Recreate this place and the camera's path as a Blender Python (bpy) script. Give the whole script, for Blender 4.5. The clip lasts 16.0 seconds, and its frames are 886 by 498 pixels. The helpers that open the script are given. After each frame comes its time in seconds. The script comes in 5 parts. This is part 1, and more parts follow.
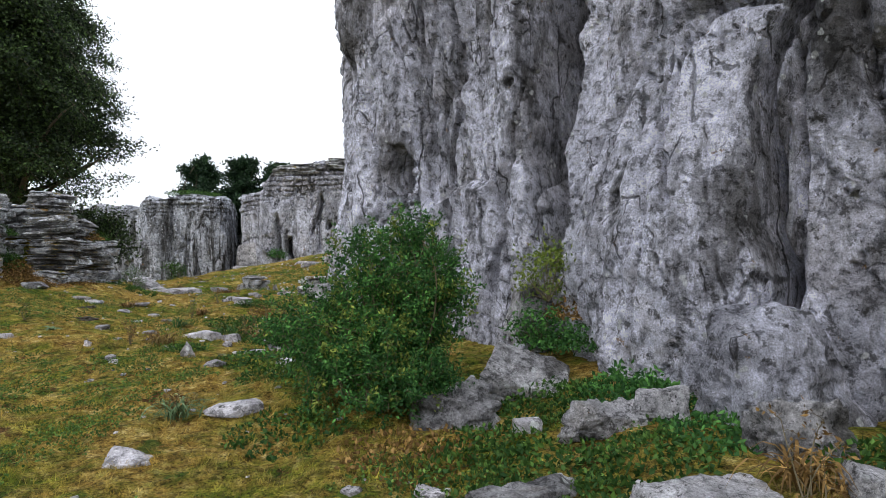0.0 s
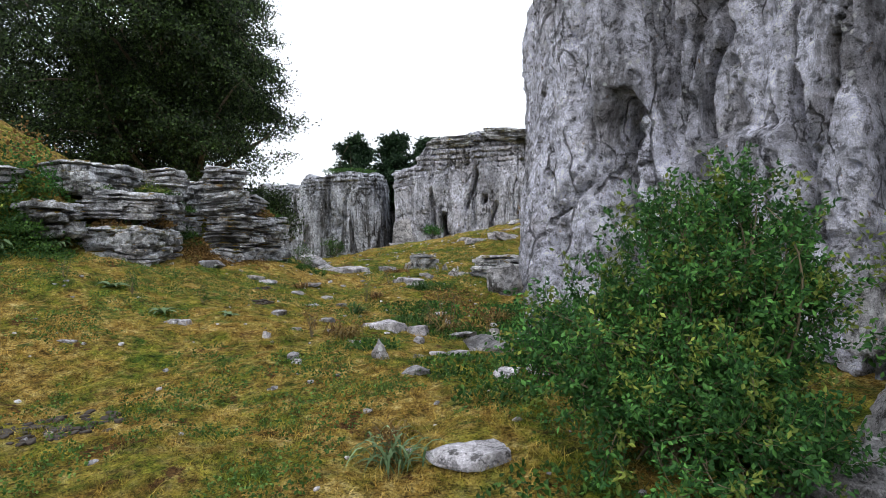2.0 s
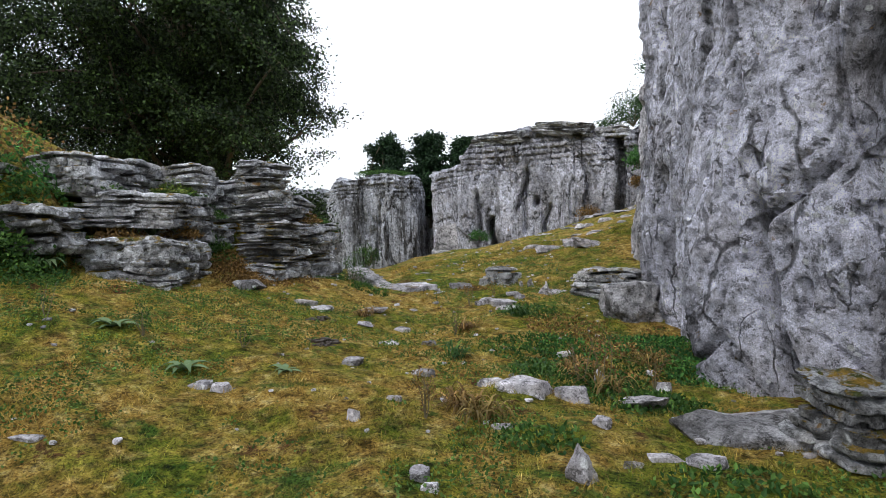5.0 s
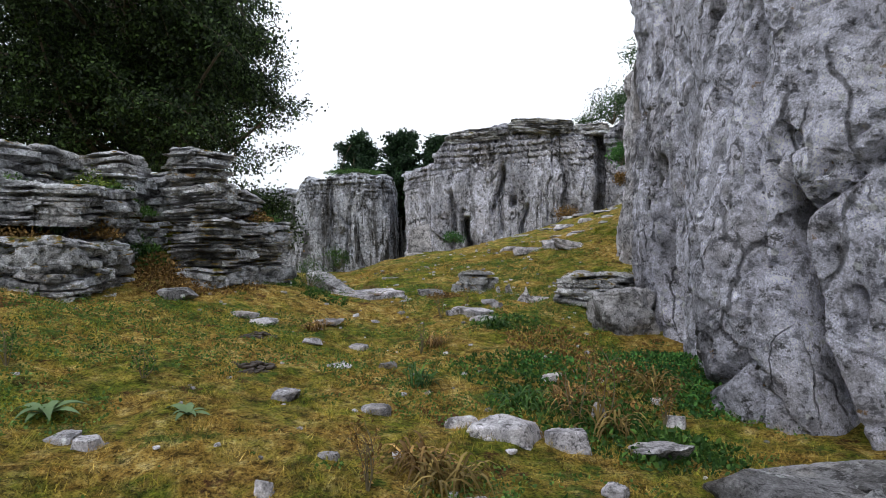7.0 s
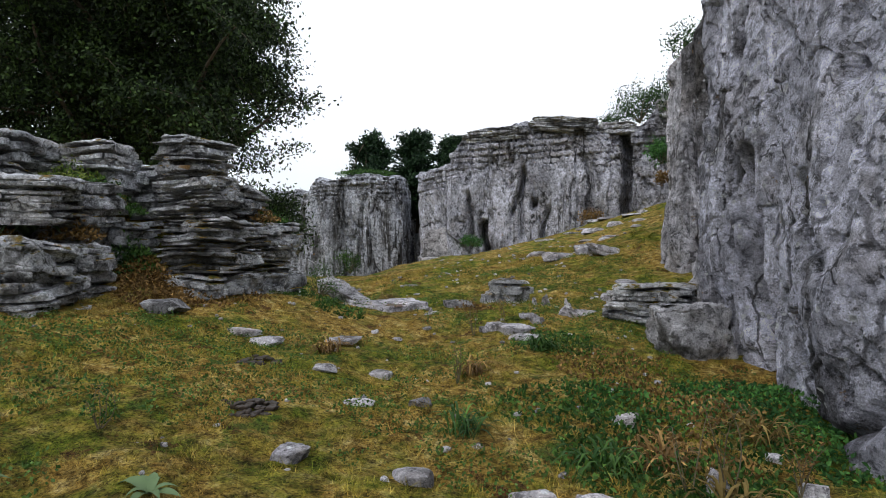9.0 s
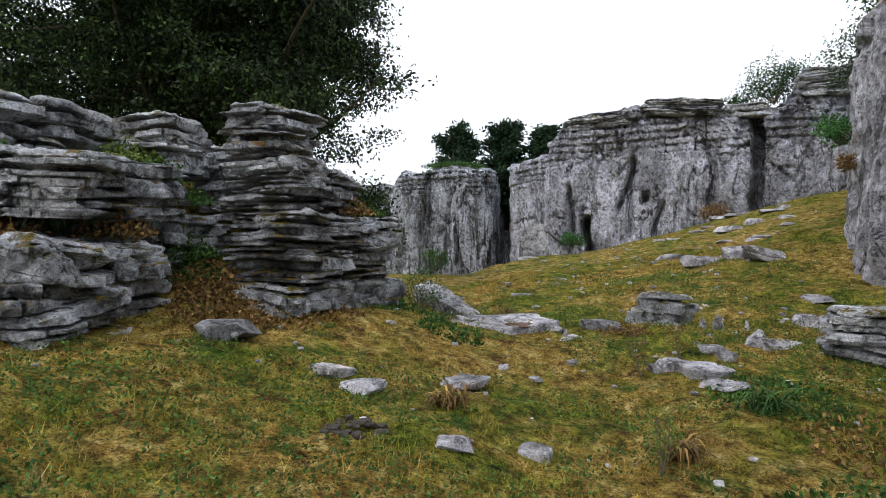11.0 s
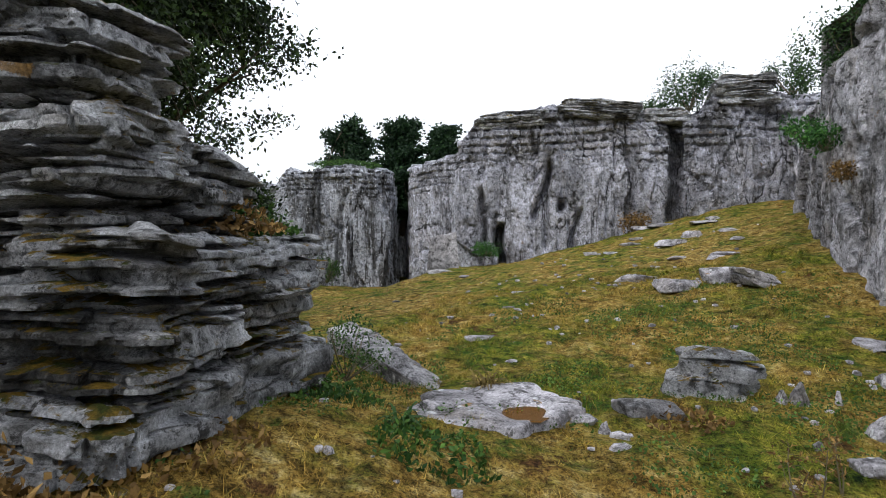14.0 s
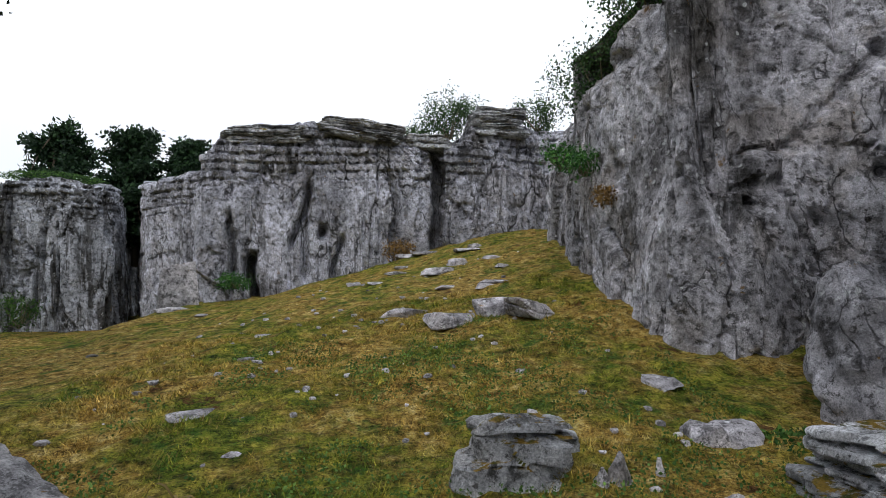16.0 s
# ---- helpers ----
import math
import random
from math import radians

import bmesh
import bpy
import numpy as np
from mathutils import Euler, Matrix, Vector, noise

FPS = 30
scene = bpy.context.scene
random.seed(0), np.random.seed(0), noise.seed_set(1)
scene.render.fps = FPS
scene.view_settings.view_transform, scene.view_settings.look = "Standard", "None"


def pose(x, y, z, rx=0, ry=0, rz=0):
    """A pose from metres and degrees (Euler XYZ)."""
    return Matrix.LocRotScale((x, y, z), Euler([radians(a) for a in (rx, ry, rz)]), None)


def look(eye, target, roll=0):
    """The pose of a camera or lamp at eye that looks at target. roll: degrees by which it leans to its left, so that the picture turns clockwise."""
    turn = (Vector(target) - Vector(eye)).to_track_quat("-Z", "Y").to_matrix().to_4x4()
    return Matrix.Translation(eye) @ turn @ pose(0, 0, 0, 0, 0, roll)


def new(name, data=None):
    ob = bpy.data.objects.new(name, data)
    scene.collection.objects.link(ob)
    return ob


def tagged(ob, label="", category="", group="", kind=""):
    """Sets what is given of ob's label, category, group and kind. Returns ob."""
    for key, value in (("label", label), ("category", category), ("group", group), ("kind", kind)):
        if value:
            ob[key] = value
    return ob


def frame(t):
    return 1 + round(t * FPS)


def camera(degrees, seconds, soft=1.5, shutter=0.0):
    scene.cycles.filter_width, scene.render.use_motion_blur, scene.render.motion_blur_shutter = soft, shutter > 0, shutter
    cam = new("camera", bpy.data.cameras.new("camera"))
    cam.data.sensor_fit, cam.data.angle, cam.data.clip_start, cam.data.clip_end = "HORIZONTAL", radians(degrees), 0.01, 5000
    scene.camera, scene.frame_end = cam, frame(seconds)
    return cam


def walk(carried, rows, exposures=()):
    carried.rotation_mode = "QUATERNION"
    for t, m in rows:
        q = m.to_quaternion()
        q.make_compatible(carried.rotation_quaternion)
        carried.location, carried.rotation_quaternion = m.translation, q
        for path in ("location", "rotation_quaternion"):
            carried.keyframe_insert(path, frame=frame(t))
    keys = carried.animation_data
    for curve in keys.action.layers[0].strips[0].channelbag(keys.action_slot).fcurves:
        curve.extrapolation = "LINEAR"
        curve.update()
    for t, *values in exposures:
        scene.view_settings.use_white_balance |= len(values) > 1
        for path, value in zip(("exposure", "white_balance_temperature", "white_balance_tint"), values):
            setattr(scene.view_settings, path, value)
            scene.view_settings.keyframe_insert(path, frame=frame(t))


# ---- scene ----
cam = camera(74.6, 16.0, soft=0.7)
PATH = [
    (0, (0.486, -0.615, 1.448), (0.43, 1.385, 1.46), -0.6),
    (0.5, (0.164, -0.138, 1.432), (-0.094, 1.845, 1.423), -0.8),
    (1, (-0.107, 0.318, 1.427), (-0.45, 2.289, 1.413), -1.1),
    (1.5, (-0.43, 0.691, 1.457), (-0.862, 2.644, 1.451), -1.1),
    (2, (-0.737, 1.069, 1.457), (-1.258, 2.998, 1.392), -0.9),
    (2.5, (-1.167, 1.44, 1.46), (-1.701, 3.366, 1.398), -1.0),
    (3, (-1.49, 1.791, 1.443), (-2.068, 3.705, 1.382), -1.0),
    (3.5, (-1.861, 2.188, 1.492), (-2.505, 4.081, 1.444), -1.2),
    (4, (-2.198, 2.522, 1.548), (-2.812, 4.425, 1.5), -1.4),
    (6.5, (-2.748, 4.165, 1.494), (-3.301, 6.086, 1.451), -1.5),
    (7, (-2.803, 4.377, 1.494), (-3.308, 6.312, 1.453), -1.5),
    (7.5, (-2.911, 4.542, 1.494), (-3.399, 6.481, 1.448), -1.3),
    (8, (-3.023, 4.757, 1.485), (-3.509, 6.697, 1.473), -1.3),
    (8.5, (-3.19, 5.043, 1.519), (-3.727, 6.969, 1.528), -1.1),
    (9, (-3.373, 5.416, 1.503), (-3.909, 7.343, 1.475), -1.1),
    (9.5, (-3.607, 5.752, 1.519), (-4.203, 7.662, 1.51), -0.9),
    (10, (-3.878, 6.211, 1.517), (-4.596, 8.077, 1.472), -1.0),
    (12.3, (-5.233, 7.887, 1.725), (-6.039, 9.717, 1.701), -0.3),
    (12.5, (-5.321, 8.045, 1.751), (-6.105, 9.885, 1.723), -0.2),
    (13, (-5.532, 8.43, 1.766), (-6.227, 10.305, 1.729), -0.4),
    (13.5, (-5.808, 8.852, 1.785), (-6.378, 10.768, 1.732), -0.6),
    (14, (-6.027, 9.266, 1.772), (-6.425, 11.226, 1.741), -0.0),
    (14.5, (-6.131, 9.709, 1.769), (-6.269, 11.703, 1.702), -0.4),
    (15, (-6.151, 10.154, 1.771), (-5.944, 12.141, 1.677), -0.6),
    (15.5, (-6.053, 10.613, 1.749), (-5.77, 12.593, 1.734), -0.4),
    (16, (-5.898, 10.999, 1.764), (-5.506, 12.959, 1.831), -0.6),
]

walk(cam, [(t, look(e, g, r)) for t, e, g, r in PATH], [(0.0, 0.46), (1.0, 0.54), (2.0, 0.52), (3.5, 0.54), (6.5, 0.40), (9.0, 0.22), (10.0, 0.22), (12.5, 0.76), (13.5, 0.56), (14.5, 0.26), (15.0, 0.12), (16.0, 0.14)])

# ---- light ----
world = bpy.data.worlds.new("overcast_sky")
scene.world = world
world.use_nodes = True
wn, wl = world.node_tree.nodes, world.node_tree.links
wn.clear()
w_out = wn.new("ShaderNodeOutputWorld")
w_sky = wn.new("ShaderNodeTexSky")
w_sky.sky_type, w_sky.sun_disc = "NISHITA", False
w_sky.sun_elevation, w_sky.sun_rotation = radians(55), radians(215)
w_blue = wn.new("ShaderNodeBackground")
w_blue.inputs["Strength"].default_value = 0.10
w_cloud = wn.new("ShaderNodeBackground")
w_cloud.inputs["Strength"].default_value = 1.15
w_add = wn.new("ShaderNodeMixShader")
w_co = wn.new("ShaderNodeTexCoord")
w_noise = wn.new("ShaderNodeTexNoise")
w_noise.inputs["Scale"].default_value, w_noise.inputs["Detail"].default_value = 1.6, 4
w_ramp = wn.new("ShaderNodeValToRGB")
w_ramp.color_ramp.elements[0].position, w_ramp.color_ramp.elements[1].position = 0.3, 0.62
w_ramp.color_ramp.elements[0].color = (0.80, 0.87, 0.98, 1)
w_ramp.color_ramp.elements[1].color = (0.94, 0.975, 1.03, 1)
wl.new(w_co.outputs["Generated"], w_noise.inputs["Vector"])
wl.new(w_noise.outputs["Fac"], w_ramp.inputs["Fac"])
wl.new(w_ramp.outputs["Color"], w_cloud.inputs["Color"])
# an overcast sky is brighter overhead than at the horizon
w_sep = wn.new("ShaderNodeSeparateXYZ")
w_map = wn.new("ShaderNodeMapRange")
w_map.inputs["From Min"].default_value, w_map.inputs["From Max"].default_value = 0.0, 1.0
w_map.inputs["To Min"].default_value, w_map.inputs["To Max"].default_value = 0.95, 1.95
wl.new(w_co.outputs["Generated"], w_sep.inputs[0])
wl.new(w_sep.outputs["Z"], w_map.inputs["Value"])
wl.new(w_map.outputs[0], w_cloud.inputs["Strength"])
wl.new(w_sky.outputs["Color"], w_blue.inputs["Color"])
w_add.inputs["Fac"].default_value = 0.85
wl.new(w_blue.outputs[0], w_add.inputs[1])
wl.new(w_cloud.outputs[0], w_add.inputs[2])
wl.new(w_add.outputs[0], w_out.inputs["Surface"])

sun = new("sun", bpy.data.lights.new("sun", "SUN"))
sun.data.energy, sun.data.angle, sun.data.color = 0.8, radians(25), (1.0, 0.96, 0.9)
sun.matrix_world = look((-12, -10, 25), (-4, 12, 0))


# ---- noise in numpy ----
def _hash(ix, iy, iz, seed):
    h = (ix * 374761393 + iy * 668265263 + iz * 2147483647 + seed * 1274126177) & 0xFFFFFFFF
    h = ((h ^ (h >> 13)) * 1274126177) & 0xFFFFFFFF
    h = ((h ^ (h >> 16)) * 2246822519) & 0xFFFFFFFF
    return ((h ^ (h >> 15)) & 0xFFFFFF) / float(0xFFFFFF)


def vnoise(p, seed=0):
    """Smooth value noise, -1 to 1, for an (n, 3) array."""
    f = np.floor(p)
    i = f.astype(np.int64)
    w = p - f
    w = w * w * w * (w * (w * 6 - 15) + 10)
    total = 0
    for a in (0, 1):
        for b in (0, 1):
            for c in (0, 1):
                k = (w[:, 0] if a else 1 - w[:, 0]) * (w[:, 1] if b else 1 - w[:, 1]) * (w[:, 2] if c else 1 - w[:, 2])
                total = total + k * _hash(i[:, 0] + a, i[:, 1] + b, i[:, 2] + c, seed)
    return total * 2 - 1


def fbm(p, octaves=4, seed=0, gain=0.5):
    out, amp = 0, 1.0
    for o in range(octaves):
        out = out + amp * vnoise(p * 2.03 ** o + o * 17.3, seed + o)
        amp *= gain
    return out


def facets(p, seed=0, slope=0.7):
    """Broken flat facets: a height for each cell that also slopes its own way, and the distance to the cell's edge."""
    i = np.floor(p).astype(np.int64)
    f1, f2, val = np.full(len(p), 9.0), np.full(len(p), 9.0), np.zeros(len(p))
    for a in (-1, 0, 1):
        for b in (-1, 0, 1):
            for c in (-1, 0, 1):
                x, y, z = i[:, 0] + a, i[:, 1] + b, i[:, 2] + c
                h = [_hash(x, y, z, seed + k) for k in range(6)]
                q = np.stack([x + h[0], y + h[1], z + h[2]], -1) - p
                d = np.linalg.norm(q, axis=1)
                near = d < f1
                f2 = np.where(near, f1, np.minimum(f2, d))
                tilt = (h[4] - 0.5) * q[:, 0] + (h[5] - 0.5) * q[:, 1] + (h[0] - 0.5) * q[:, 2]
                val = np.where(near, h[3] - 0.5 + slope * 2 * tilt, val)
                f1 = np.where(near, d, f1)
    return val, f2 - f1


def smooth(a, b, x):
    u = np.clip((np.asarray(x, float) - a) / (b - a), 0, 1)
    return u * u * (3 - 2 * u)


# ---- materials ----
def material(name):
    m = bpy.data.materials.new(name)
    m.use_nodes = True
    return m, m.node_tree.nodes, m.node_tree.links, m.node_tree.nodes["Principled BSDF"]


def n_noise(n, l, vec, scale, detail=6, rough=0.55):
    t = n.new("ShaderNodeTexNoise")
    t.inputs["Scale"].default_value, t.inputs["Detail"].default_value, t.inputs["Roughness"].default_value = scale, detail, rough
    l.new(vec, t.inputs["Vector"])
    return t.outputs["Fac"]


def n_ramp(n, l, fac, stops):
    r = n.new("ShaderNodeValToRGB")
    e = r.color_ramp.elements
    while len(e) < len(stops):
        e.new(0.5)
    for k, (pos, col) in zip(e, stops):
        k.position = pos
        k.color = (*col, 1) if isinstance(col, tuple) else (col, col, col, 1)
    l.new(fac, r.inputs["Fac"])
    return r.outputs["Color"]


def n_mix(n, l, fac, a, b, mode="MIX"):
    x = n.new("ShaderNodeMix")
    x.data_type, x.blend_type = "RGBA", mode
    for sock, val in ((x.inputs[0], fac), (x.inputs[6], a), (x.inputs[7], b)):
        if isinstance(val, (int, float)):
            sock.default_value = val
        elif isinstance(val, tuple):
            sock.default_value = (*val, 1)
        else:
            l.new(val, sock)
    return x.outputs[2]


def n_coords(n, l, stretch=(1, 1, 1), per_object=False):
    c = n.new("ShaderNodeTexCoord")
    out = c.outputs["Object"]
    if per_object:
        info = n.new("ShaderNodeObjectInfo")
        mul = n.new("ShaderNodeVectorMath")
        mul.operation = "MULTIPLY_ADD"
        l.new(info.outputs["Random"], mul.inputs[0])
        mul.inputs[1].default_value = (37, 51, 23)
        l.new(out, mul.inputs[2])
        out = mul.outputs[0]
    mp = n.new("ShaderNodeMapping")
    mp.inputs["Scale"].default_value = stretch
    l.new(out, mp.inputs["Vector"])
    return out, mp.outputs[0]


def rock_material(name, light=(0.43, 0.42, 0.44), dark=(0.030, 0.028, 0.025), stain=0.5, streak=0.5, moss=0.0, per_object=False, warm=0.25, bump=0.5, lichen=1.0, jointed=0.8, patches=()):
    """Weathered limestone. stain: the share of the face under dark algae; streak: water runs; patches: (place, radii) of large stains."""
    m, n, l, p = material(name)
    co, tall = n_coords(n, l, (1.0, 1.0, 0.30) if streak else (1, 1, 1), per_object)
    base = n_ramp(n, l, n_noise(n, l, co, 2.6, 10, 0.70), [(0.38, tuple(0.62 * c for c in light)), (0.50, light), (0.64, tuple(min(1, 1.28 * c) for c in light))])
    if warm:
        w = n_ramp(n, l, n_noise(n, l, co, 1.1, 8, 0.65), [(0.52, 0.0), (0.60, warm)])
        base = n_mix(n, l, w, base, (0.25, 0.20, 0.145))
    # crusts of grey algae with sharp ragged borders
    field = n_noise(n, l, tall, 0.95, 12, 0.70)
    if patches:
        near = None
        for at, radii in patches:
            mp = n.new("ShaderNodeMapping")
            mp.inputs["Scale"].default_value = tuple(1 / r for r in radii)
            mp.inputs["Location"].default_value = tuple(-a / r for a, r in zip(at, radii))
            l.new(co, mp.inputs["Vector"])
            ln = n.new("ShaderNodeVectorMath")
            ln.operation = "LENGTH"
            l.new(mp.outputs[0], ln.inputs[0])
            k = n_ramp(n, l, ln.outputs["Value"], [(0.2, 0.13), (1.0, 0.0)])
            near = k if near is None else n_mix(n, l, 1.0, near, k, "LIGHTEN")
        field = n_mix(n, l, 1.0, field, near, "ADD")
    t = 0.64 - 0.17 * stain
    s1 = n_ramp(n, l, field, [(t - 0.03, 0.0), (t, 0.5), (t + 0.06, 0.88)])
    base = n_mix(n, l, s1, base, tuple(2.0 * c for c in dark))
    if streak:
        _, run = n_coords(n, l, (2.6, 2.6, 0.16), per_object)
        gate = n_ramp(n, l, n_noise(n, l, co, 0.5, 4), [(0.42, 0.0), (0.56, streak)])
        runs = n_ramp(n, l, n_noise(n, l, run, 1.6, 7, 0.6), [(0.52, 0.0), (0.575, 0.85)])
        base = n_mix(n, l, n_mix(n, l, 1.0, runs, gate, "MULTIPLY"), base, tuple(1.6 * c for c in dark))
    broad = n_ramp(n, l, n_noise(n, l, tall, 0.7, 5, 0.6), [(0.40, 0.62), (0.50, 1.0), (0.60, 1.28)])
    base = n_mix(n, l, 1.0, base, broad, "MULTIPLY")
    mottle = n_ramp(n, l, n_noise(n, l, co, 8.5, 12, 0.78), [(0.43, 0.38), (0.465, 0.88), (0.55, 1.08), (0.60, 1.38)])
    base = n_mix(n, l, 1.0, base, mottle, "MULTIPLY")
    s2 = n_ramp(n, l, n_noise(n, l, co, 6.5, 10, 0.78), [(0.57, 0.0), (0.60, 0.8)])
    base = n_mix(n, l, s2, base, tuple(1.2 * c for c in dark))
    # small black pits
    s3 = n_ramp(n, l, n_noise(n, l, co, 26, 6, 0.72), [(0.345, 0.85), (0.385, 0.0)])
    base = n_mix(n, l, s3, base, tuple(0.9 * c for c in dark))
    if lichen:
        v = n.new("ShaderNodeTexVoronoi")
        v.inputs["Scale"].default_value = 9
        wob = n.new("ShaderNodeMix")
        wob.data_type = "VECTOR"
        wob.inputs[0].default_value = 0.06
        nz = n.new("ShaderNodeTexNoise")
        nz.inputs["Scale"].default_value = 14
        l.new(co, nz.inputs["Vector"])
        l.new(co, wob.inputs[4])
        l.new(nz.outputs["Color"], wob.inputs[5])
        l.new(wob.outputs[1], v.inputs["Vector"])
        spot = n_ramp(n, l, v.outputs["Distance"], [(0.20, 0.85 * lichen), (0.26, 0.0)])
        gate = n_ramp(n, l, n_noise(n, l, co, 2.7, 5), [(0.52, 0.0), (0.56, 1.0)])
        base = n_mix(n, l, n_mix(n, l, 1.0, spot, gate, "MULTIPLY"), base, (0.62, 0.63, 0.64))
        ochre = n_ramp(n, l, n_noise(n, l, co, 4.1, 8, 0.7), [(0.655, 0.0), (0.68, 0.8 * lichen)])
        base = n_mix(n, l, ochre, base, (0.26, 0.14, 0.03))
    if moss:
        geo = n.new("ShaderNodeNewGeometry")
        sep = n.new("ShaderNodeSeparateXYZ")
        l.new(geo.outputs["Normal"], sep.inputs[0])
        up = n_ramp(n, l, sep.outputs["Z"], [(0.5, 0.0), (0.8, 1.0)])
        g = n_ramp(n, l, n_noise(n, l, co, 3.2, 6, 0.7), [(0.62 - 0.25 * moss, 0.0), (0.66 - 0.25 * moss, 1.0)])
        mc = n_ramp(n, l, n_noise(n, l, co, 12, 4), [(0.4, (0.05, 0.06, 0.010)), (0.6, (0.26, 0.16, 0.025))])
        base = n_mix(n, l, n_mix(n, l, 1.0, up, g, "MULTIPLY"), base, mc)
    grit = n_ramp(n, l, n_noise(n, l, co, 70, 5, 0.8), [(0.40, 0.66), (0.60, 1.28)])
    base = n_mix(n, l, 1.0, base, grit, "MULTIPLY")
    # thin near-black joint lines, also sunk into the bump
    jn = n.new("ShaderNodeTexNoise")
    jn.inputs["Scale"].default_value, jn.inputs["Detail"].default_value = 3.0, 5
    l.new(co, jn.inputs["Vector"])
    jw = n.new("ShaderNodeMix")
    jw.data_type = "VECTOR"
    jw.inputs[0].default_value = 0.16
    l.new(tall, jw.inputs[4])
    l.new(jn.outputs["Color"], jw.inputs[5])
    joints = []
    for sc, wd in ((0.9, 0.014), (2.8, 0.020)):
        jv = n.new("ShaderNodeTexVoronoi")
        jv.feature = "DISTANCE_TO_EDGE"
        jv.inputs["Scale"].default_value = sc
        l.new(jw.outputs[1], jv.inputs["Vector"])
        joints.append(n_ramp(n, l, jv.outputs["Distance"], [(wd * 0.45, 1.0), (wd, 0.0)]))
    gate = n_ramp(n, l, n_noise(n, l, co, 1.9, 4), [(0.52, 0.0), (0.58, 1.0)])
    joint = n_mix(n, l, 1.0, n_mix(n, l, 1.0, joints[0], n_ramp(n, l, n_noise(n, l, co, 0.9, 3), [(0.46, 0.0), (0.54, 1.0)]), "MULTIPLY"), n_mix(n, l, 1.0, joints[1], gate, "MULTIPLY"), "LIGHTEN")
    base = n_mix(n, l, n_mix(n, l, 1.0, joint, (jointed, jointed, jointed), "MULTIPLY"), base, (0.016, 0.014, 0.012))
    l.new(base, p.inputs["Base Color"])
    p.inputs["Roughness"].default_value = 0.9
    p.inputs["Specular IOR Level"].default_value = 0.15
    hsum = n_mix(n, l, 0.4, n_noise(n, l, co, 7, 12, 0.80), n_noise(n, l, co, 34, 8, 0.80))
    hsum = n_mix(n, l, 0.5, hsum, s3, "SUBTRACT")
    bp = n.new("ShaderNodeBump")
    bp.inputs["Strength"].default_value, bp.inputs["Distance"].default_value = bump, 0.16
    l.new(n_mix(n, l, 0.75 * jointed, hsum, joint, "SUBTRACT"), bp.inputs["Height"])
    l.new(bp.outputs[0], p.inputs["Normal"])
    return m


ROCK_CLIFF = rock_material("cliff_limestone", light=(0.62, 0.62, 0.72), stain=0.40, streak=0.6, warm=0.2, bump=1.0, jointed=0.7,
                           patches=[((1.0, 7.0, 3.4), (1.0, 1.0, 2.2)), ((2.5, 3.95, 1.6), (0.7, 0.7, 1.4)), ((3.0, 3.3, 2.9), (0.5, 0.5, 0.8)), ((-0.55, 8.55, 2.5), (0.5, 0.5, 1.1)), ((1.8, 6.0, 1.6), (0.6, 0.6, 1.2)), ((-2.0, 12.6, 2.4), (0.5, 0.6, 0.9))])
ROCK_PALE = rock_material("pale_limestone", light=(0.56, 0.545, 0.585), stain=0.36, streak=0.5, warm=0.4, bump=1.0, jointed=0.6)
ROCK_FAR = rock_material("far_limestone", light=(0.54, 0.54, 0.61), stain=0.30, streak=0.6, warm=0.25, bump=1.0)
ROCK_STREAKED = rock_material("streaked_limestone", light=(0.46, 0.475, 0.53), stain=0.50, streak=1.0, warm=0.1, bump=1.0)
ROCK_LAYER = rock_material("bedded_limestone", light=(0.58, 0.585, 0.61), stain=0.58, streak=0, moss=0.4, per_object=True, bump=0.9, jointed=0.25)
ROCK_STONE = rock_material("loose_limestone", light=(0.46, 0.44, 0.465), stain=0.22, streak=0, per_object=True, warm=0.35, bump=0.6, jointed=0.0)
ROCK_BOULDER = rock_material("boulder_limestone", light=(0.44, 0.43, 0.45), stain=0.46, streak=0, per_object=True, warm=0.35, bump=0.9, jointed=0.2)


def turf_colour(n, l, co):
    """Green, straw and rust patches of the turf, and bare soil."""
    green = n_ramp(n, l, n_noise(n, l, co, 5, 9, 0.78), [(0.37, (0.010, 0.024, 0.003)), (0.47, (0.090, 0.120, 0.011)), (0.54, (0.17, 0.18, 0.020)), (0.62, (0.34, 0.30, 0.045))])
    dry = n_ramp(n, l, n_noise(n, l, co, 7, 9, 0.78), [(0.37, (0.055, 0.030, 0.006)), (0.48, (0.30, 0.18, 0.040)), (0.56, (0.43, 0.30, 0.09)), (0.64, (0.62, 0.48, 0.21))])
    k = n_ramp(n, l, n_mix(n, l, 0.4, n_noise(n, l, co, 0.7, 9, 0.7), n_noise(n, l, co, 3.1, 6, 0.7)), [(0.435, 0.0), (0.55, 0.92)])
    base = n_mix(n, l, k, green, dry)
    herb = n_ramp(n, l, n_noise(n, l, co, 2.3, 7, 0.7), [(0.57, 0.0), (0.63, 0.75)])
    base = n_mix(n, l, herb, base, (0.030, 0.095, 0.012))
    soil = n_ramp(n, l, n_noise(n, l, co, 1.7, 8, 0.74), [(0.60, 0.0), (0.635, 0.9)])
    return n_mix(n, l, soil, base, (0.10, 0.045, 0.018))


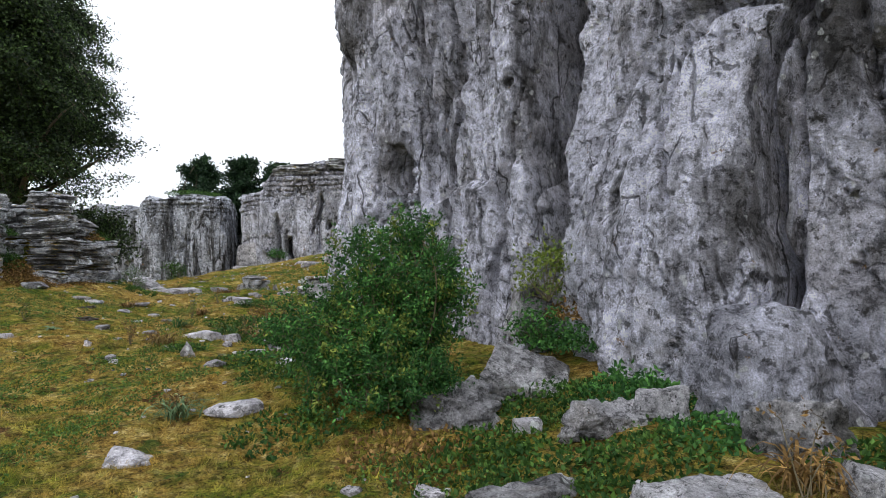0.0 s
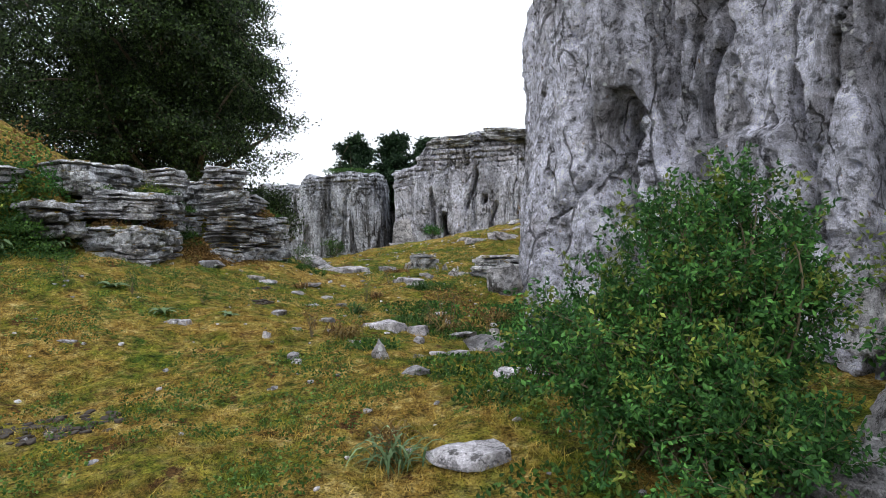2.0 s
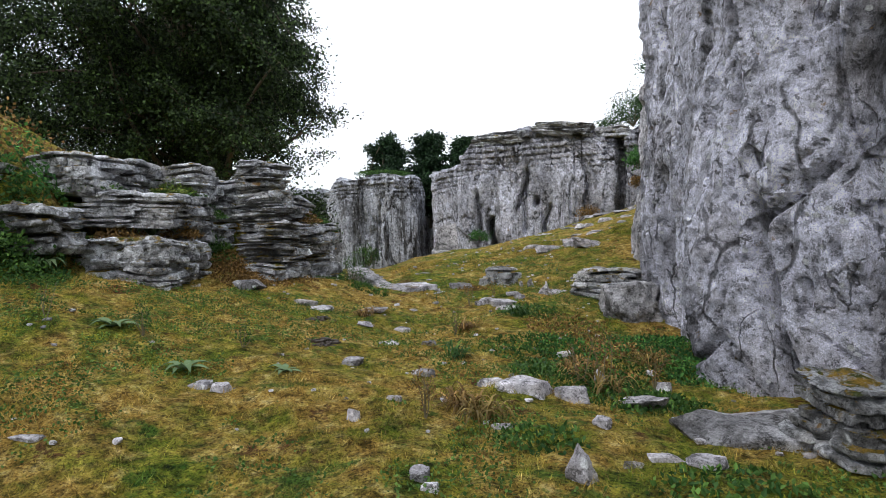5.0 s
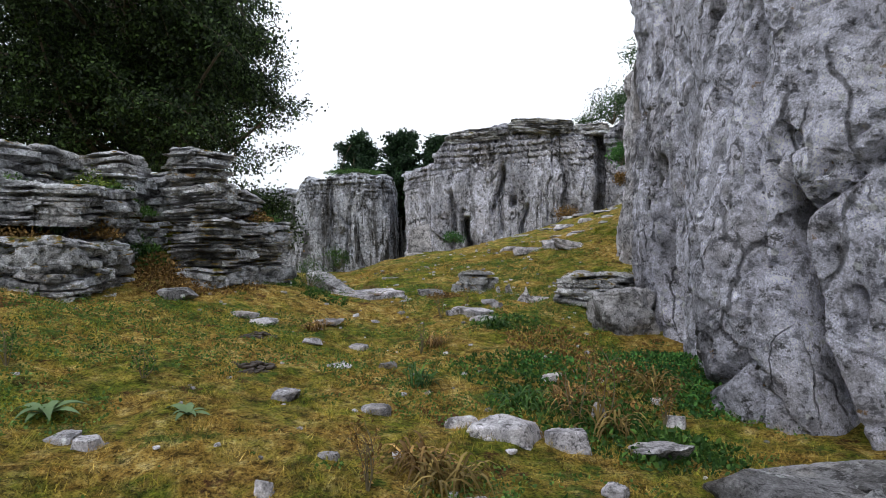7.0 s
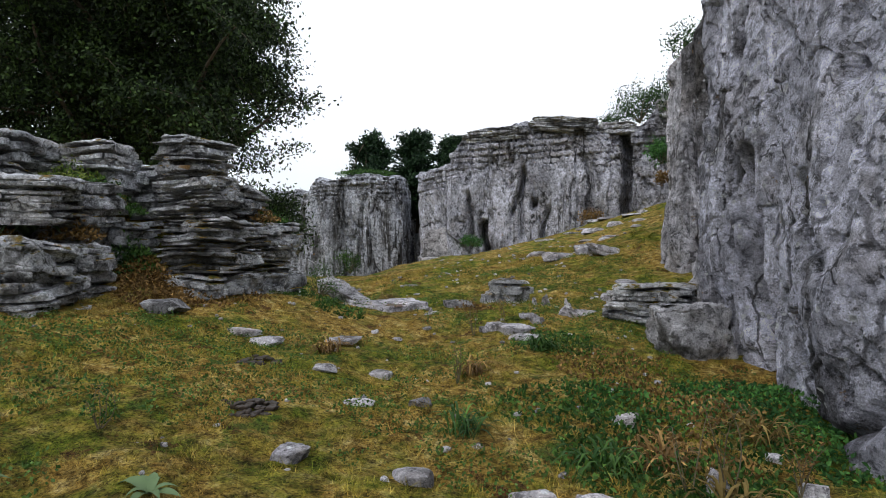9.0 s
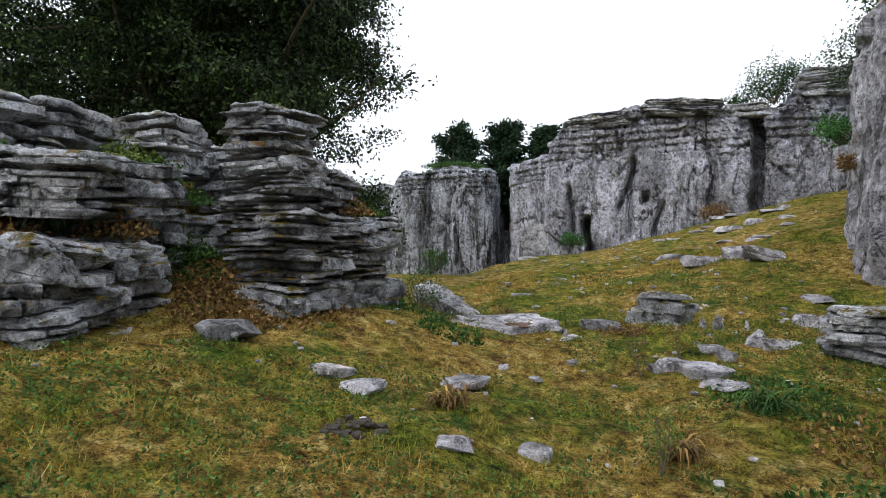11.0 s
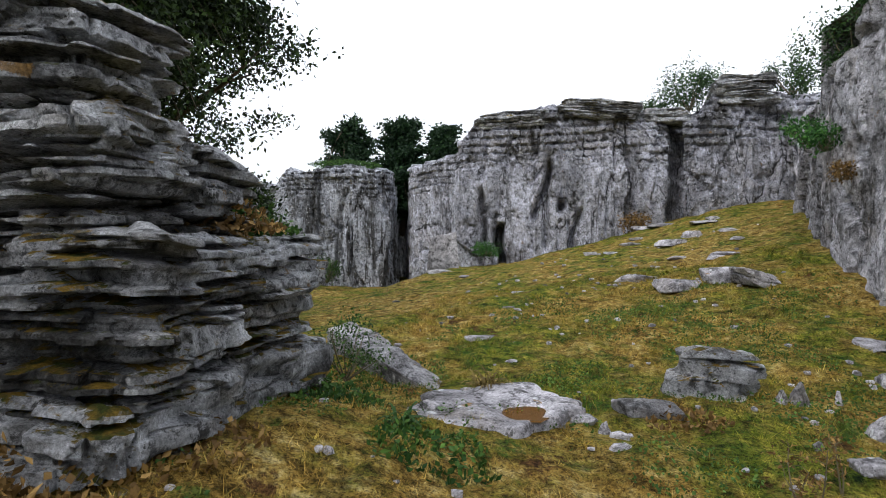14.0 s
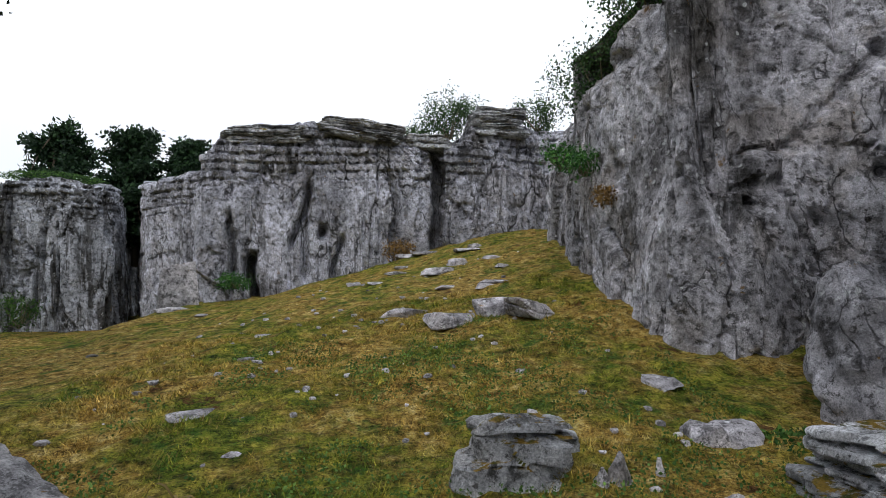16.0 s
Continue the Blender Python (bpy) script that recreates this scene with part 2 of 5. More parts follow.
def ground_material():
    m, n, l, p = material("grazed_turf")
    co, _ = n_coords(n, l)
    base = turf_colour(n, l, co)
    mid = n_ramp(n, l, n_noise(n, l, co, 13, 6, 0.75), [(0.39, 0.30), (0.53, 1.15)])
    fine = n_ramp(n, l, n_noise(n, l, co, 55, 6, 0.75), [(0.38, 0.15), (0.53, 1.2)])
    base = n_mix(n, l, 0.9, n_mix(n, l, 0.8, base, mid, "MULTIPLY"), fine, "MULTIPLY")
    l.new(base, p.inputs["Base Color"])
    p.inputs["Roughness"].default_value = 0.95
    p.inputs["Specular IOR Level"].default_value = 0.1
    bp = n.new("ShaderNodeBump")
    bp.inputs["Strength"].default_value, bp.inputs["Distance"].default_value = 1.0, 0.10
    l.new(n_mix(n, l, 0.4, n_noise(n, l, co, 12, 8, 0.78), n_noise(n, l, co, 60, 4, 0.7)), bp.inputs["Height"])
    l.new(bp.outputs[0], p.inputs["Normal"])
    return m


def blade_material(name, low, high):
    m, n, l, p = material(name)
    co, _ = n_coords(n, l)
    g = n.new("ShaderNodeNewGeometry")
    vary = n_ramp(n, l, g.outputs["Random Per Island"], [(0.0, low), (1.0, high)])
    l.new(n_mix(n, l, 1.0, turf_colour(n, l, co), vary, "MULTIPLY"), p.inputs["Base Color"])
    p.inputs["Roughness"].default_value = 0.7
    p.inputs["Specular IOR Level"].default_value = 0.15
    return m


GROUND = ground_material()


def leaf_material(name, dark, light, trans=0.25):
    m, n, l, p = material(name)
    g = n.new("ShaderNodeNewGeometry")
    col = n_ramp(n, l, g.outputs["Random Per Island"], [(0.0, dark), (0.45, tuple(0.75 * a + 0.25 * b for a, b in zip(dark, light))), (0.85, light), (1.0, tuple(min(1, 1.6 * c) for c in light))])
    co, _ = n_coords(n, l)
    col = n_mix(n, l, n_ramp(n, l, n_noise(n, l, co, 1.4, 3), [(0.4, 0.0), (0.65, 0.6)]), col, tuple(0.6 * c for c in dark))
    l.new(col, p.inputs["Base Color"])
    p.inputs["Roughness"].default_value = 0.6
    p.inputs["Specular IOR Level"].default_value = 0.15
    t = n.new("ShaderNodeBsdfTranslucent")
    l.new(col, t.inputs["Color"])
    mx = n.new("ShaderNodeMixShader")
    mx.inputs[0].default_value = trans
    l.new(p.outputs[0], mx.inputs[1])
    l.new(t.outputs[0], mx.inputs[2])
    l.new(mx.outputs[0], n["Material Output"].inputs["Surface"])
    return m


# near-black tones put the shade inside tree and bush crowns into leaf colour
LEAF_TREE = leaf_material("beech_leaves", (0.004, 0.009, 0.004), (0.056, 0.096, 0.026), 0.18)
LEAF_BEECH_EDGE = leaf_material("beech_edge_leaves", (0.010, 0.020, 0.008), (0.042, 0.07, 0.025), 0.2)
LEAF_RIM = leaf_material("rim_bush_leaves", (0.018, 0.04, 0.014), (0.06, 0.12, 0.035), 0.2)
LEAF_FAR = leaf_material("pine_needles", (0.006, 0.018, 0.008), (0.026, 0.058, 0.020), 0.10)
LEAF_SHRUB = leaf_material("shrub_leaves", (0.022, 0.075, 0.022), (0.10, 0.25, 0.055), 0.3)
LEAF_YELLOW = leaf_material("young_leaves", (0.10, 0.15, 0.03), (0.25, 0.30, 0.06), 0.3)
LEAF_WEED = leaf_material("weed_leaves", (0.018, 0.055, 0.012), (0.085, 0.165, 0.032), 0.25)
LEAF_PALE = leaf_material("mullein_leaves", (0.07, 0.12, 0.05), (0.18, 0.25, 0.12), 0.2)
LEAF_DRY = leaf_material("dry_leaves", (0.09, 0.05, 0.016), (0.36, 0.22, 0.075), 0.2)
LEAF_HERB = leaf_material("herb_leaves", (0.04, 0.09, 0.018), (0.13, 0.22, 0.05), 0.3)
GRASS = blade_material("grass_blades", (0.35, 0.40, 0.35), (1.75, 1.7, 1.5))
GRASS_DRY = leaf_material("dry_grass_blades", (0.10, 0.07, 0.02), (0.28, 0.20, 0.065), 0.3)


def plain_material(name, col, rough=0.8, col2=None, scale=14):
    m, n, l, p = material(name)
    co, _ = n_coords(n, l)
    f = n_noise(n, l, co, scale, 6, 0.65)
    l.new(n_ramp(n, l, f, [(0.35, col2 or tuple(0.55 * c for c in col)), (0.65, col)]), p.inputs["Base Color"])
    p.inputs["Roughness"].default_value = rough
    bp = n.new("ShaderNodeBump")
    bp.inputs["Strength"].default_value, bp.inputs["Distance"].default_value = 0.5, 0.02
    l.new(f, bp.inputs["Height"])
    l.new(bp.outputs[0], p.inputs["Normal"])
    return m


BARK = plain_material("bark", (0.10, 0.075, 0.05), 0.9)
TWIG = plain_material("twig_bark", (0.16, 0.13, 0.075), 0.85)
DUNG = plain_material("dung", (0.03, 0.018, 0.010), 0.7)


# ---- builders ----
def mesh_part(name, verts, faces, mat, parent=None, label="", category="", kind="", group="", smooth_faces=True, origin=None):
    v = np.asarray(verts, float).reshape(-1, 3)
    o = np.zeros(3) if origin is None else np.asarray(origin, float)
    me = bpy.data.meshes.new(name)
    me.from_pydata((v - o).tolist(), [], faces if isinstance(faces, list) else faces.tolist())
    me.materials.append(mat)
    me.polygons.foreach_set("use_smooth", [smooth_faces] * len(me.polygons))
    me.update()
    ob = new(name, me)
    if parent is not None:
        ob.parent = parent
        ob.location = o - np.array(parent.location)
    else:
        ob.location = o
    return tagged(ob, label, category, group, kind)


def thing(name, at, label, category, group="", kind=""):
    e = new(name)
    e.empty_display_size = 0.1
    e.location = at
    return tagged(e, label, category, group, kind)


def grid_faces(nu, nv, wrap=False):
    i, j = np.meshgrid(np.arange(nu if wrap else nu - 1), np.arange(nv - 1), indexing="ij")
    a = i * nv + j
    b = ((i + 1) % nu) * nv + j
    return np.stack([a, b, b + 1, a + 1], -1).reshape(-1, 4)


def spline(points, step):
    """Points along a smooth line through the given ones, about step apart."""
    p = np.asarray(points, float)
    q = np.vstack([2 * p[0] - p[1], p, 2 * p[-1] - p[-2]])
    out = []
    for k in range(len(p) - 1):
        a, b, c, d = q[k:k + 4]
        m = max(2, int(np.linalg.norm((c - b)[:2]) / step))
        u = (np.arange(m) / m)[:, None]
        out.append(0.5 * (2 * b + (c - a) * u + (2 * a - 5 * b + 4 * c - d) * u ** 2 + (3 * b - a - 3 * c + d) * u ** 3))
    return np.vstack(out + [p[-1:]])


# ---- ground ----
def bump2(x, y, cx, cy, sx, sy):
    return np.exp(-((x - cx) / sx) ** 2 - ((y - cy) / sy) ** 2)


def front_line(y):
    """x of the foot of the bedded outcrop at y."""
    return np.interp(y, [-20, 3, 6.5, 9, 10.5, 12.5, 13.3], [-12, -10.2, -9.5, -9.1, -8.9, -8.1, -8.3])


def ground_z(x, y):
    x, y = np.asarray(x, float), np.asarray(y, float)
    z = 0.02 + 0.30 * smooth(3, 8, y) + 0.25 * smooth(9, 16, y) + 0.60 * smooth(15, 28, y)
    z = z + 0.55 * smooth(-4.5, -9.0, x) * smooth(14.5, 11.5, y)
    z = z - 0.38 * bump2(x, y, -1.9, 9.6, 1.9, 2.9)
    z = z + 0.30 * smooth(0.6, 2.2, x) * smooth(8, 4, y)
    z = z + smooth(-7.5, 0.5, x) * smooth(15, 20, y) * 1.0 + smooth(-9, 1, x) * smooth(20, 28, y) * 0.75
    z = z - 1.15 * smooth(-9, -13, x) * smooth(17, 27, y) - 0.25 * smooth(-6, -9, x) * smooth(16, 20, y)
    d = front_line(y) - x
    lo, hi = np.interp(y, [9, 10.5], [-0.1, 0.4]), np.interp(y, [9, 10.5], [0.9, 1.7])
    u = np.clip((d - lo) / (hi - lo), 0, 1)
    plateau = u * u * (3 - 2 * u) * smooth(13.6, 12.4, y)
    z = z + 0.28 * smooth(-6.8, -9.2, x) * smooth(10.2, 8.6, y)
    z = z + plateau * (1.25 + 0.06 * np.clip(d, 0, 14) + 0.60 * np.clip(d - 0.8, 0, 2.6) * smooth(13.0, 9.5, y))
    z = z + 0.38 * bump2(x, y, -8.6, 11.0, 0.55, 0.55)
    z = z - 0.15 * bump2(x, y, -5.3, 11.4, 1.0, 1.0) + 0.17 * smooth(14.2, 16.5, y) * smooth(26, 22, y) * smooth(-10, -7.5, x)
    far = np.hypot(x + 5, y - 12)
    z = z + 0.6 * smooth(60, 300, far) * vnoise(np.stack([x * 0.01, y * 0.01, 0 * x], -1).reshape(-1, 3), 5).reshape(x.shape)
    return z


def ground_fine(x, y):
    p = np.stack([x, y, np.zeros_like(x)], -1).reshape(-1, 3)
    return ground_z(x, y) + (0.05 * fbm(p * 0.8, 3, 3) + 0.026 * fbm(p * 3.1, 3, 9) + 0.012 * fbm(p * 9, 2, 13)).reshape(np.shape(x))


def gz(x, y):
    return float(ground_fine(np.array([x], float), np.array([y], float))[0])


def axis(core0, core1, step, far0, far1):
    a = np.arange(core0, core1 + step / 2, step)
    lo = core0 - np.geomspace(step * 2, core0 - far0, 26)[::-1]
    hi = core1 + np.geomspace(step * 2, far1 - core1, 26)
    return np.concatenate([lo, a, hi])


gx, gy = axis(-12, 4, 0.085, -420, 400), axis(-1.5, 30, 0.085, -300, 600)
GX, GY = np.meshgrid(gx, gy, indexing="ij")
mesh_part("ground", np.stack([GX, GY, ground_fine(GX, GY)], -1), grid_faces(len(gx), len(gy)), GROUND,
          label="uneven grazed green and straw-coloured turf with bare soil", category="ground", kind="structure")


# ---- cliffs ----
def cliff(name, plan, mat, label, foot=-0.6, step=0.055, depth=3.5, lean=0.0, rough=0.25, flute=0.12, beds=0.0, bed_from=0.6, bed_size=0.35, cracks=(), seed=1, group="", plate=0.16, plates=0.8):
    """A rock face along plan, a line of (x, y, top): it faces to the left of that line. cracks: (place, width, depth, low, high, slant)."""
    line = spline(plan, step)
    xy, top = line[:, :2], line[:, 2]
    d = np.gradient(xy, axis=0)
    d /= np.linalg.norm(d, axis=1)[:, None]
    nrm = np.stack([-d[:, 1], d[:, 0]], -1)
    for _ in range(6):
        nrm[1:-1] = (nrm[:-2] + nrm[1:-1] * 2 + nrm[2:]) / 4
    nrm /= np.linalg.norm(nrm, axis=1)[:, None]
    s = np.concatenate([[0], np.cumsum(np.linalg.norm(np.diff(xy, axis=0), axis=1))])
    top = top + 0.22 * fbm(np.stack([s * 0.9, s * 0, s * 0], -1), 4, seed + 40)
    nv = max(8, int((top.max() - foot) / step))
    h = np.linspace(0, 1, nv)
    S, H = np.meshgrid(s, h, indexing="ij")
    Z = foot + (top[:, None] - foot) * H
    P = np.stack([xy[:, None, 0] + 0 * Z, xy[:, None, 1] + 0 * Z, Z], -1)
    q = P.reshape(-1, 3)
    off = rough * (1.4 * fbm(q * np.array([0.42, 0.42, 0.22]), 2, seed) + 0.22 * fbm(q * np.array([1.5, 1.5, 0.45]), 5, seed + 7, 0.6))
    rid = np.abs(fbm(q * np.array([1.0, 1.0, 0.13]), 3, seed + 11))
    off = off - flute * 1.7 * (np.clip(0.13 - rid, 0, 1) / 0.13) ** 1.4 + 0.4 * flute
    wq = q + 0.05 * np.stack([fbm(q * 1.6, 3, seed + k) for k in (70, 71, 72)], -1)
    height, edge = facets(wq * np.array([0.85, 0.85, 0.27]) * plates, seed + 80)
    off = off + 1.15 * plate * height - 0.9 * plate * np.clip(0.035 - edge, 0, 1) / 0.035
    height, edge = facets(wq * np.array([2.6, 2.6, 1.15]) * plates, seed + 90)
    off = off + 0.22 * plate * height - 0.25 * plate * np.clip(0.03 - edge, 0, 1) / 0.03
    height, edge = facets(wq * np.array([7.0, 7.0, 4.0]) * plates, seed + 95)
    off = off + 0.11 * plate * height
    pit = np.clip(fbm(q * np.array([3.2, 3.2, 2.2]), 3, seed + 27) - 0.62, 0, 1)
    off = off - 0.30 * pit + 0.024 * fbm(q * np.array([7.0, 7.0, 4.6]), 3, seed + 23, 0.7)
    off = off.reshape(Z.shape)
    if beds:
        warp = fbm(np.stack([S * 0.35, Z * 0.2, S * 0], -1).reshape(-1, 3), 3, seed + 31).reshape(Z.shape)
        k = (5.9 - Z) / bed_size + warp * 0.35
        cell = np.floor(k)
        edge = np.abs(k - cell - 0.5) * 2
        hs = _hash(cell.astype(np.int64), np.floor(S / 1.3 + _hash(cell.astype(np.int64), 0 * cell.astype(np.int64), 0 * cell.astype(np.int64), seed) * 4).astype(np.int64), 0 * cell.astype(np.int64), seed)
        gate = smooth(bed_from - 0.1, bed_from, H)
        off = off + gate * beds * (0.9 * (hs - 0.55) - 0.8 * smooth(0.72, 1.0, edge))
    for (cx, cy), width, deep, lo, hi, slant in cracks:
        wander = 0.13 * fbm(np.stack([Z * 1.1, 0 * Z + cx * 31, 0 * Z], -1).reshape(-1, 3), 3, seed + 50).reshape(Z.shape)
        c = s[np.argmin(np.hypot(xy[:, 0] - cx, xy[:, 1] - cy))] + slant * (Z - lo) + wander
        off = off - deep * np.exp(-(np.abs((S - c) / width) ** 3) * 1.5) * smooth(lo - 0.2, lo + 0.2, Z) * smooth(hi + 0.2, hi - 0.2, Z)
    crown = smooth(0.955, 1.0, H) * 0.20
    off = off - lean * (Z - foot) - crown
    P[..., :2] += nrm[:, None, :] * off[..., None]
    # the top runs back, then down behind
    back = []
    for k, u in enumerate(np.linspace(0.12, 1, 12)):
        r = P[:, -1, :].copy()
        r[:, :2] -= nrm * (depth * u)
        r[:, 2] += 0.10 * fbm(r * 1.5, 4, seed + 60) - 0.25 * u
        back.append(r)
    last = back[-1].copy()
    last[:, 2] = foot
    back.append(last)
    P = np.concatenate([P, np.stack(back, 1)], 1)
    return mesh_part(name, P, grid_faces(P.shape[0], P.shape[1]), mat, label=label, category="cliff", kind="structure", group=group, smooth_faces=False)


cliff("cliff_buttress", [(6.5, -1.0, 8), (4.4, 1.6, 8), (3.2, 3.1, 8), (2.5, 3.9, 8), (2.1, 4.5, 8), (2.1, 5.2, 8), (1.9, 6.0, 8), (1.2, 6.7, 8), (0.4, 7.6, 8), (-0.4, 8.4, 7.8), (-1.0, 9.0, 7.6), (-1.45, 9.7, 7.2), (-1.6, 10.6, 7.0), (-1.8, 11.6, 6.6), (-2.1, 12.6, 6.0), (-2.0, 13.4, 5.4), (-1.2, 14.0, 5.2), (0.5, 14.3, 5.0)],
      ROCK_CLIFF, "tall pale grey limestone cliff with dark water stains", cracks=[((2.7, 3.7), 0.09, 0.8, -1, 9, -0.03), ((2.05, 4.9), 0.14, 0.35, 2.3, 2.8, 0.1), ((1.75, 6.15), 0.30, 1.7, -1, 9, 0.03), ((0.32, 7.68), 0.06, 0.9, 0.9, 9, 0.0), ((-0.15, 8.15), 0.10, 0.35, 2.2, 9, 0.05), ((-0.5, 8.5), 0.17, 1.7, -0.5, 3.0, 0.02), ((-1.05, 9.1), 0.10, 1.0, -0.6, 1.7, 0.15), ((1.45, 6.45), 0.05, 0.7, 1.6, 9, 0.02), ((2.2, 4.45), 0.05, 0.5, 1.9, 9, 0.05), ((1.0, 6.9), 0.07, 0.3, 1.0, 9, 0.04), ((-1.6, 10.4), 0.10, 0.4, -1, 1.5, 0.08), ((-1.78, 11.5), 0.13, 0.6, -1, 2.3, 0.15), ((-1.95, 12.4), 0.08, 0.4, 0.5, 5, -0.05)], step=0.034, plate=0.17, seed=3)
cliff("cliff_spur", [(1.0, 14.1, 6.0), (0.75, 14.9, 6.0), (0.2, 15.8, 6.0), (-0.9, 16.3, 5.8), (-1.75, 16.35, 5.6), (-2.25, 16.75, 5.3), (-2.3, 17.6, 5.0), (-2.15, 18.8, 4.75), (-1.9, 20.4, 4.5), (-1.0, 23.5, 4.7), (0.3, 26.3, 5.6), (1.3, 28.6, 6.0)],
      ROCK_PALE, "pale smooth limestone cliff beside the sloping turf", seed=8, rough=0.14, flute=0.06, lean=0.07, step=0.048)
cliff("cliff_end", [(2.2, 28.2, 6.2), (0.6, 28.5, 6.2), (-1.0, 28.3, 6.4), (-2.2, 28.5, 5.9), (-2.8, 28.7, 5.6), (-4.2, 28.3, 5.7), (-6.0, 28.2, 6.0), (-7.5, 28.2, 5.9), (-8.8, 28.1, 5.6), (-9.4, 28.4, 5.3), (-9.5, 29.3, 5.1), (-10.2, 30.6, 4.9), (-11.4, 31.6, 5.0), (-12.0, 32.2, 4.9), (-12.3, 33.2, 4.8), (-13.1, 36.0, 4.8), (-14.0, 39.5, 4.8)],
      ROCK_FAR, "grey limestone cliff with thin flat beds along its top", seed=14, rough=0.16, flute=0.10, beds=0.20, bed_from=0.82, bed_size=0.25, step=0.07,
      cracks=[((-2.6, 28.6), 0.20, 1.2, 0, 6, 0), ((-6.05, 28.2), 0.13, 1.3, 2.75, 3.0, 0), ((-5.7, 28.2), 0.10, 0.5, 1.4, 2.7, -0.2), ((-6.9, 28.2), 0.10, 0.6, 2.4, 4.2, -0.25), ((-7.9, 28.2), 0.14, 1.5, 0.8, 2.2, 0.05), ((-8.4, 28.15), 0.10, 0.4, 1.0, 3.4, 0.1), ((-9.6, 29.6), 0.25, 0.9, 0, 6, 0), ((-6.7, 28.2), 0.10, 0.35, 1.5, 4.4, -0.1), ((-3.9, 28.3), 0.10, 0.3, 2.0, 4.6, 0.05)])
cliff("cliff_side", [(-13.4, 41.0, 4.6), (-14.6, 39.6, 4.6), (-14.0, 36.3, 4.7), (-13.3, 33.7, 4.8), (-13.7, 33.0, 4.8), (-14.6, 32.8, 4.9), (-16.0, 32.9, 5.0), (-17.6, 33.0, 4.9), (-18.6, 33.4, 4.8), (-19.5, 35.0, 4.6), (-24.0, 38.0, 4.8), (-34.0, 43.0, 4.6)],
      ROCK_STREAKED, "dark streaked limestone cliff split by a black crack", seed=21, rough=0.14, flute=0.16, beds=0.22, bed_from=0.87, bed_size=0.24, step=0.075)

# ---- rocks ----
def ball(level):
    bm = bmesh.new()
    bmesh.ops.create_icosphere(bm, subdivisions=level, radius=1)
    v = np.array([x.co[:] for x in bm.verts])
    f = [[x.index for x in k.verts] for k in bm.faces]
    bm.free()
    return v, f


BALLS = {k: ball(k) for k in (3, 4, 5, 6)}


def rock_shape(lx, ly, lz, level, seed, planes=4, grain=0.03, point=0.0, beds=0.0):
    """A broken block, lx by ly by lz, its foot at z = 0."""
    rng = np.random.default_rng(seed)
    d, f = BALLS[level]
    nn = [np.eye(3)[k] * sg for k in range(3) for sg in (1, -1)]
    hh = [1.0] * 6
    for _ in range(planes):
        v = rng.normal(size=3)
        nn.append(v / np.linalg.norm(v))
        hh.append(rng.uniform(0.82, 1.2))
    nn = np.array(nn) + rng.normal(size=(len(nn), 3)) * 0.17
    nn /= np.linalg.norm(nn, axis=1)[:, None]
    k = d @ nn.T
    r = np.where(k > 0.05, np.array(hh)[None, :] / np.maximum(k, 0.05), 9.0)
    r = (r ** -46).sum(1) ** (-1 / 46)
    v = d * r[:, None]
    if point:
        v[:, :2] *= (1 - point * (v[:, 2:3] + 1) / 2)
    size = np.array([lx, ly, lz]) * 0.41
    v = v * size
    off = rng.uniform(0, 90, 3)
    s = (lx * ly * lz) ** (1 / 3)
    v = v + d * (s * grain * (fbm(v / s * 2.2 + off, 3, seed % 97) + 0.8 * fbm(v / s * 7 + off, 3, seed % 89)))[:, None]
    if beds:
        zz = v[:, 2] / beds + 0.4 * fbm(v / s * 1.5 + off, 2, seed % 83)
        e = np.abs(zz - np.floor(zz) - 0.5) * 2
        side = np.clip(1 - np.abs(d[:, 2]) * 1.1, 0, 1)
        v[:, :2] *= (1 - side * 0.10 * smooth(0.7, 1.0, e))[:, None]
    v[:, 2] += lz * 0.30
    return v, f


STONE_SEED = [100]


def stone(x, y, w, h, shape="r", turn=None, mat=None, name="stone", label="", category="stone", group="loose stones on the turf", level=4, z=None, d=None, tilt=(0, 0), beds=0.0, grain=0.02, planes=6):
    STONE_SEED[0] += 1
    k = STONE_SEED[0]
    rng = random.Random(k)
    d = d or w * rng.uniform(0.65, 0.95)
    if shape == "f":
        h, d = max(h, 0.05), w * rng.uniform(0.6, 0.8)
    v, f = rock_shape(w, d, h * (1.05 if shape in "cbp" else 0.8), level, k, planes=1 if shape in "cb" else planes, grain=grain * (0.7 if shape == "c" else 1), point=0.6 if shape == "p" else 0.12, beds=beds)
    me_label = label or {"f": "flat pale grey limestone slab lying in the turf", "p": "pointed grey limestone splinter standing in the turf", "b": "long squared grey limestone block in the turf", "c": "small pale cube-like limestone piece on the turf"}.get(shape, "angular pale grey limestone stone lying on the turf")
    ob = mesh_part(name, v, f, mat or ROCK_STONE, label=me_label, category=category, group=group, smooth_faces=False)
    ob.location = (x, y + d * 0.35, (gz(x, y + d * 0.35) - 0.12 * h) if z is None else z)
    ob.rotation_euler = (radians(tilt[0]), radians(tilt[1]), radians(rng.uniform(-25, 25) if turn is None else turn))
    return ob


def stones(rows):
    for r in rows.split():
        x, y, w, h, s = r.split(",")
        stone(float(x), float(y), float(w), float(h), s)


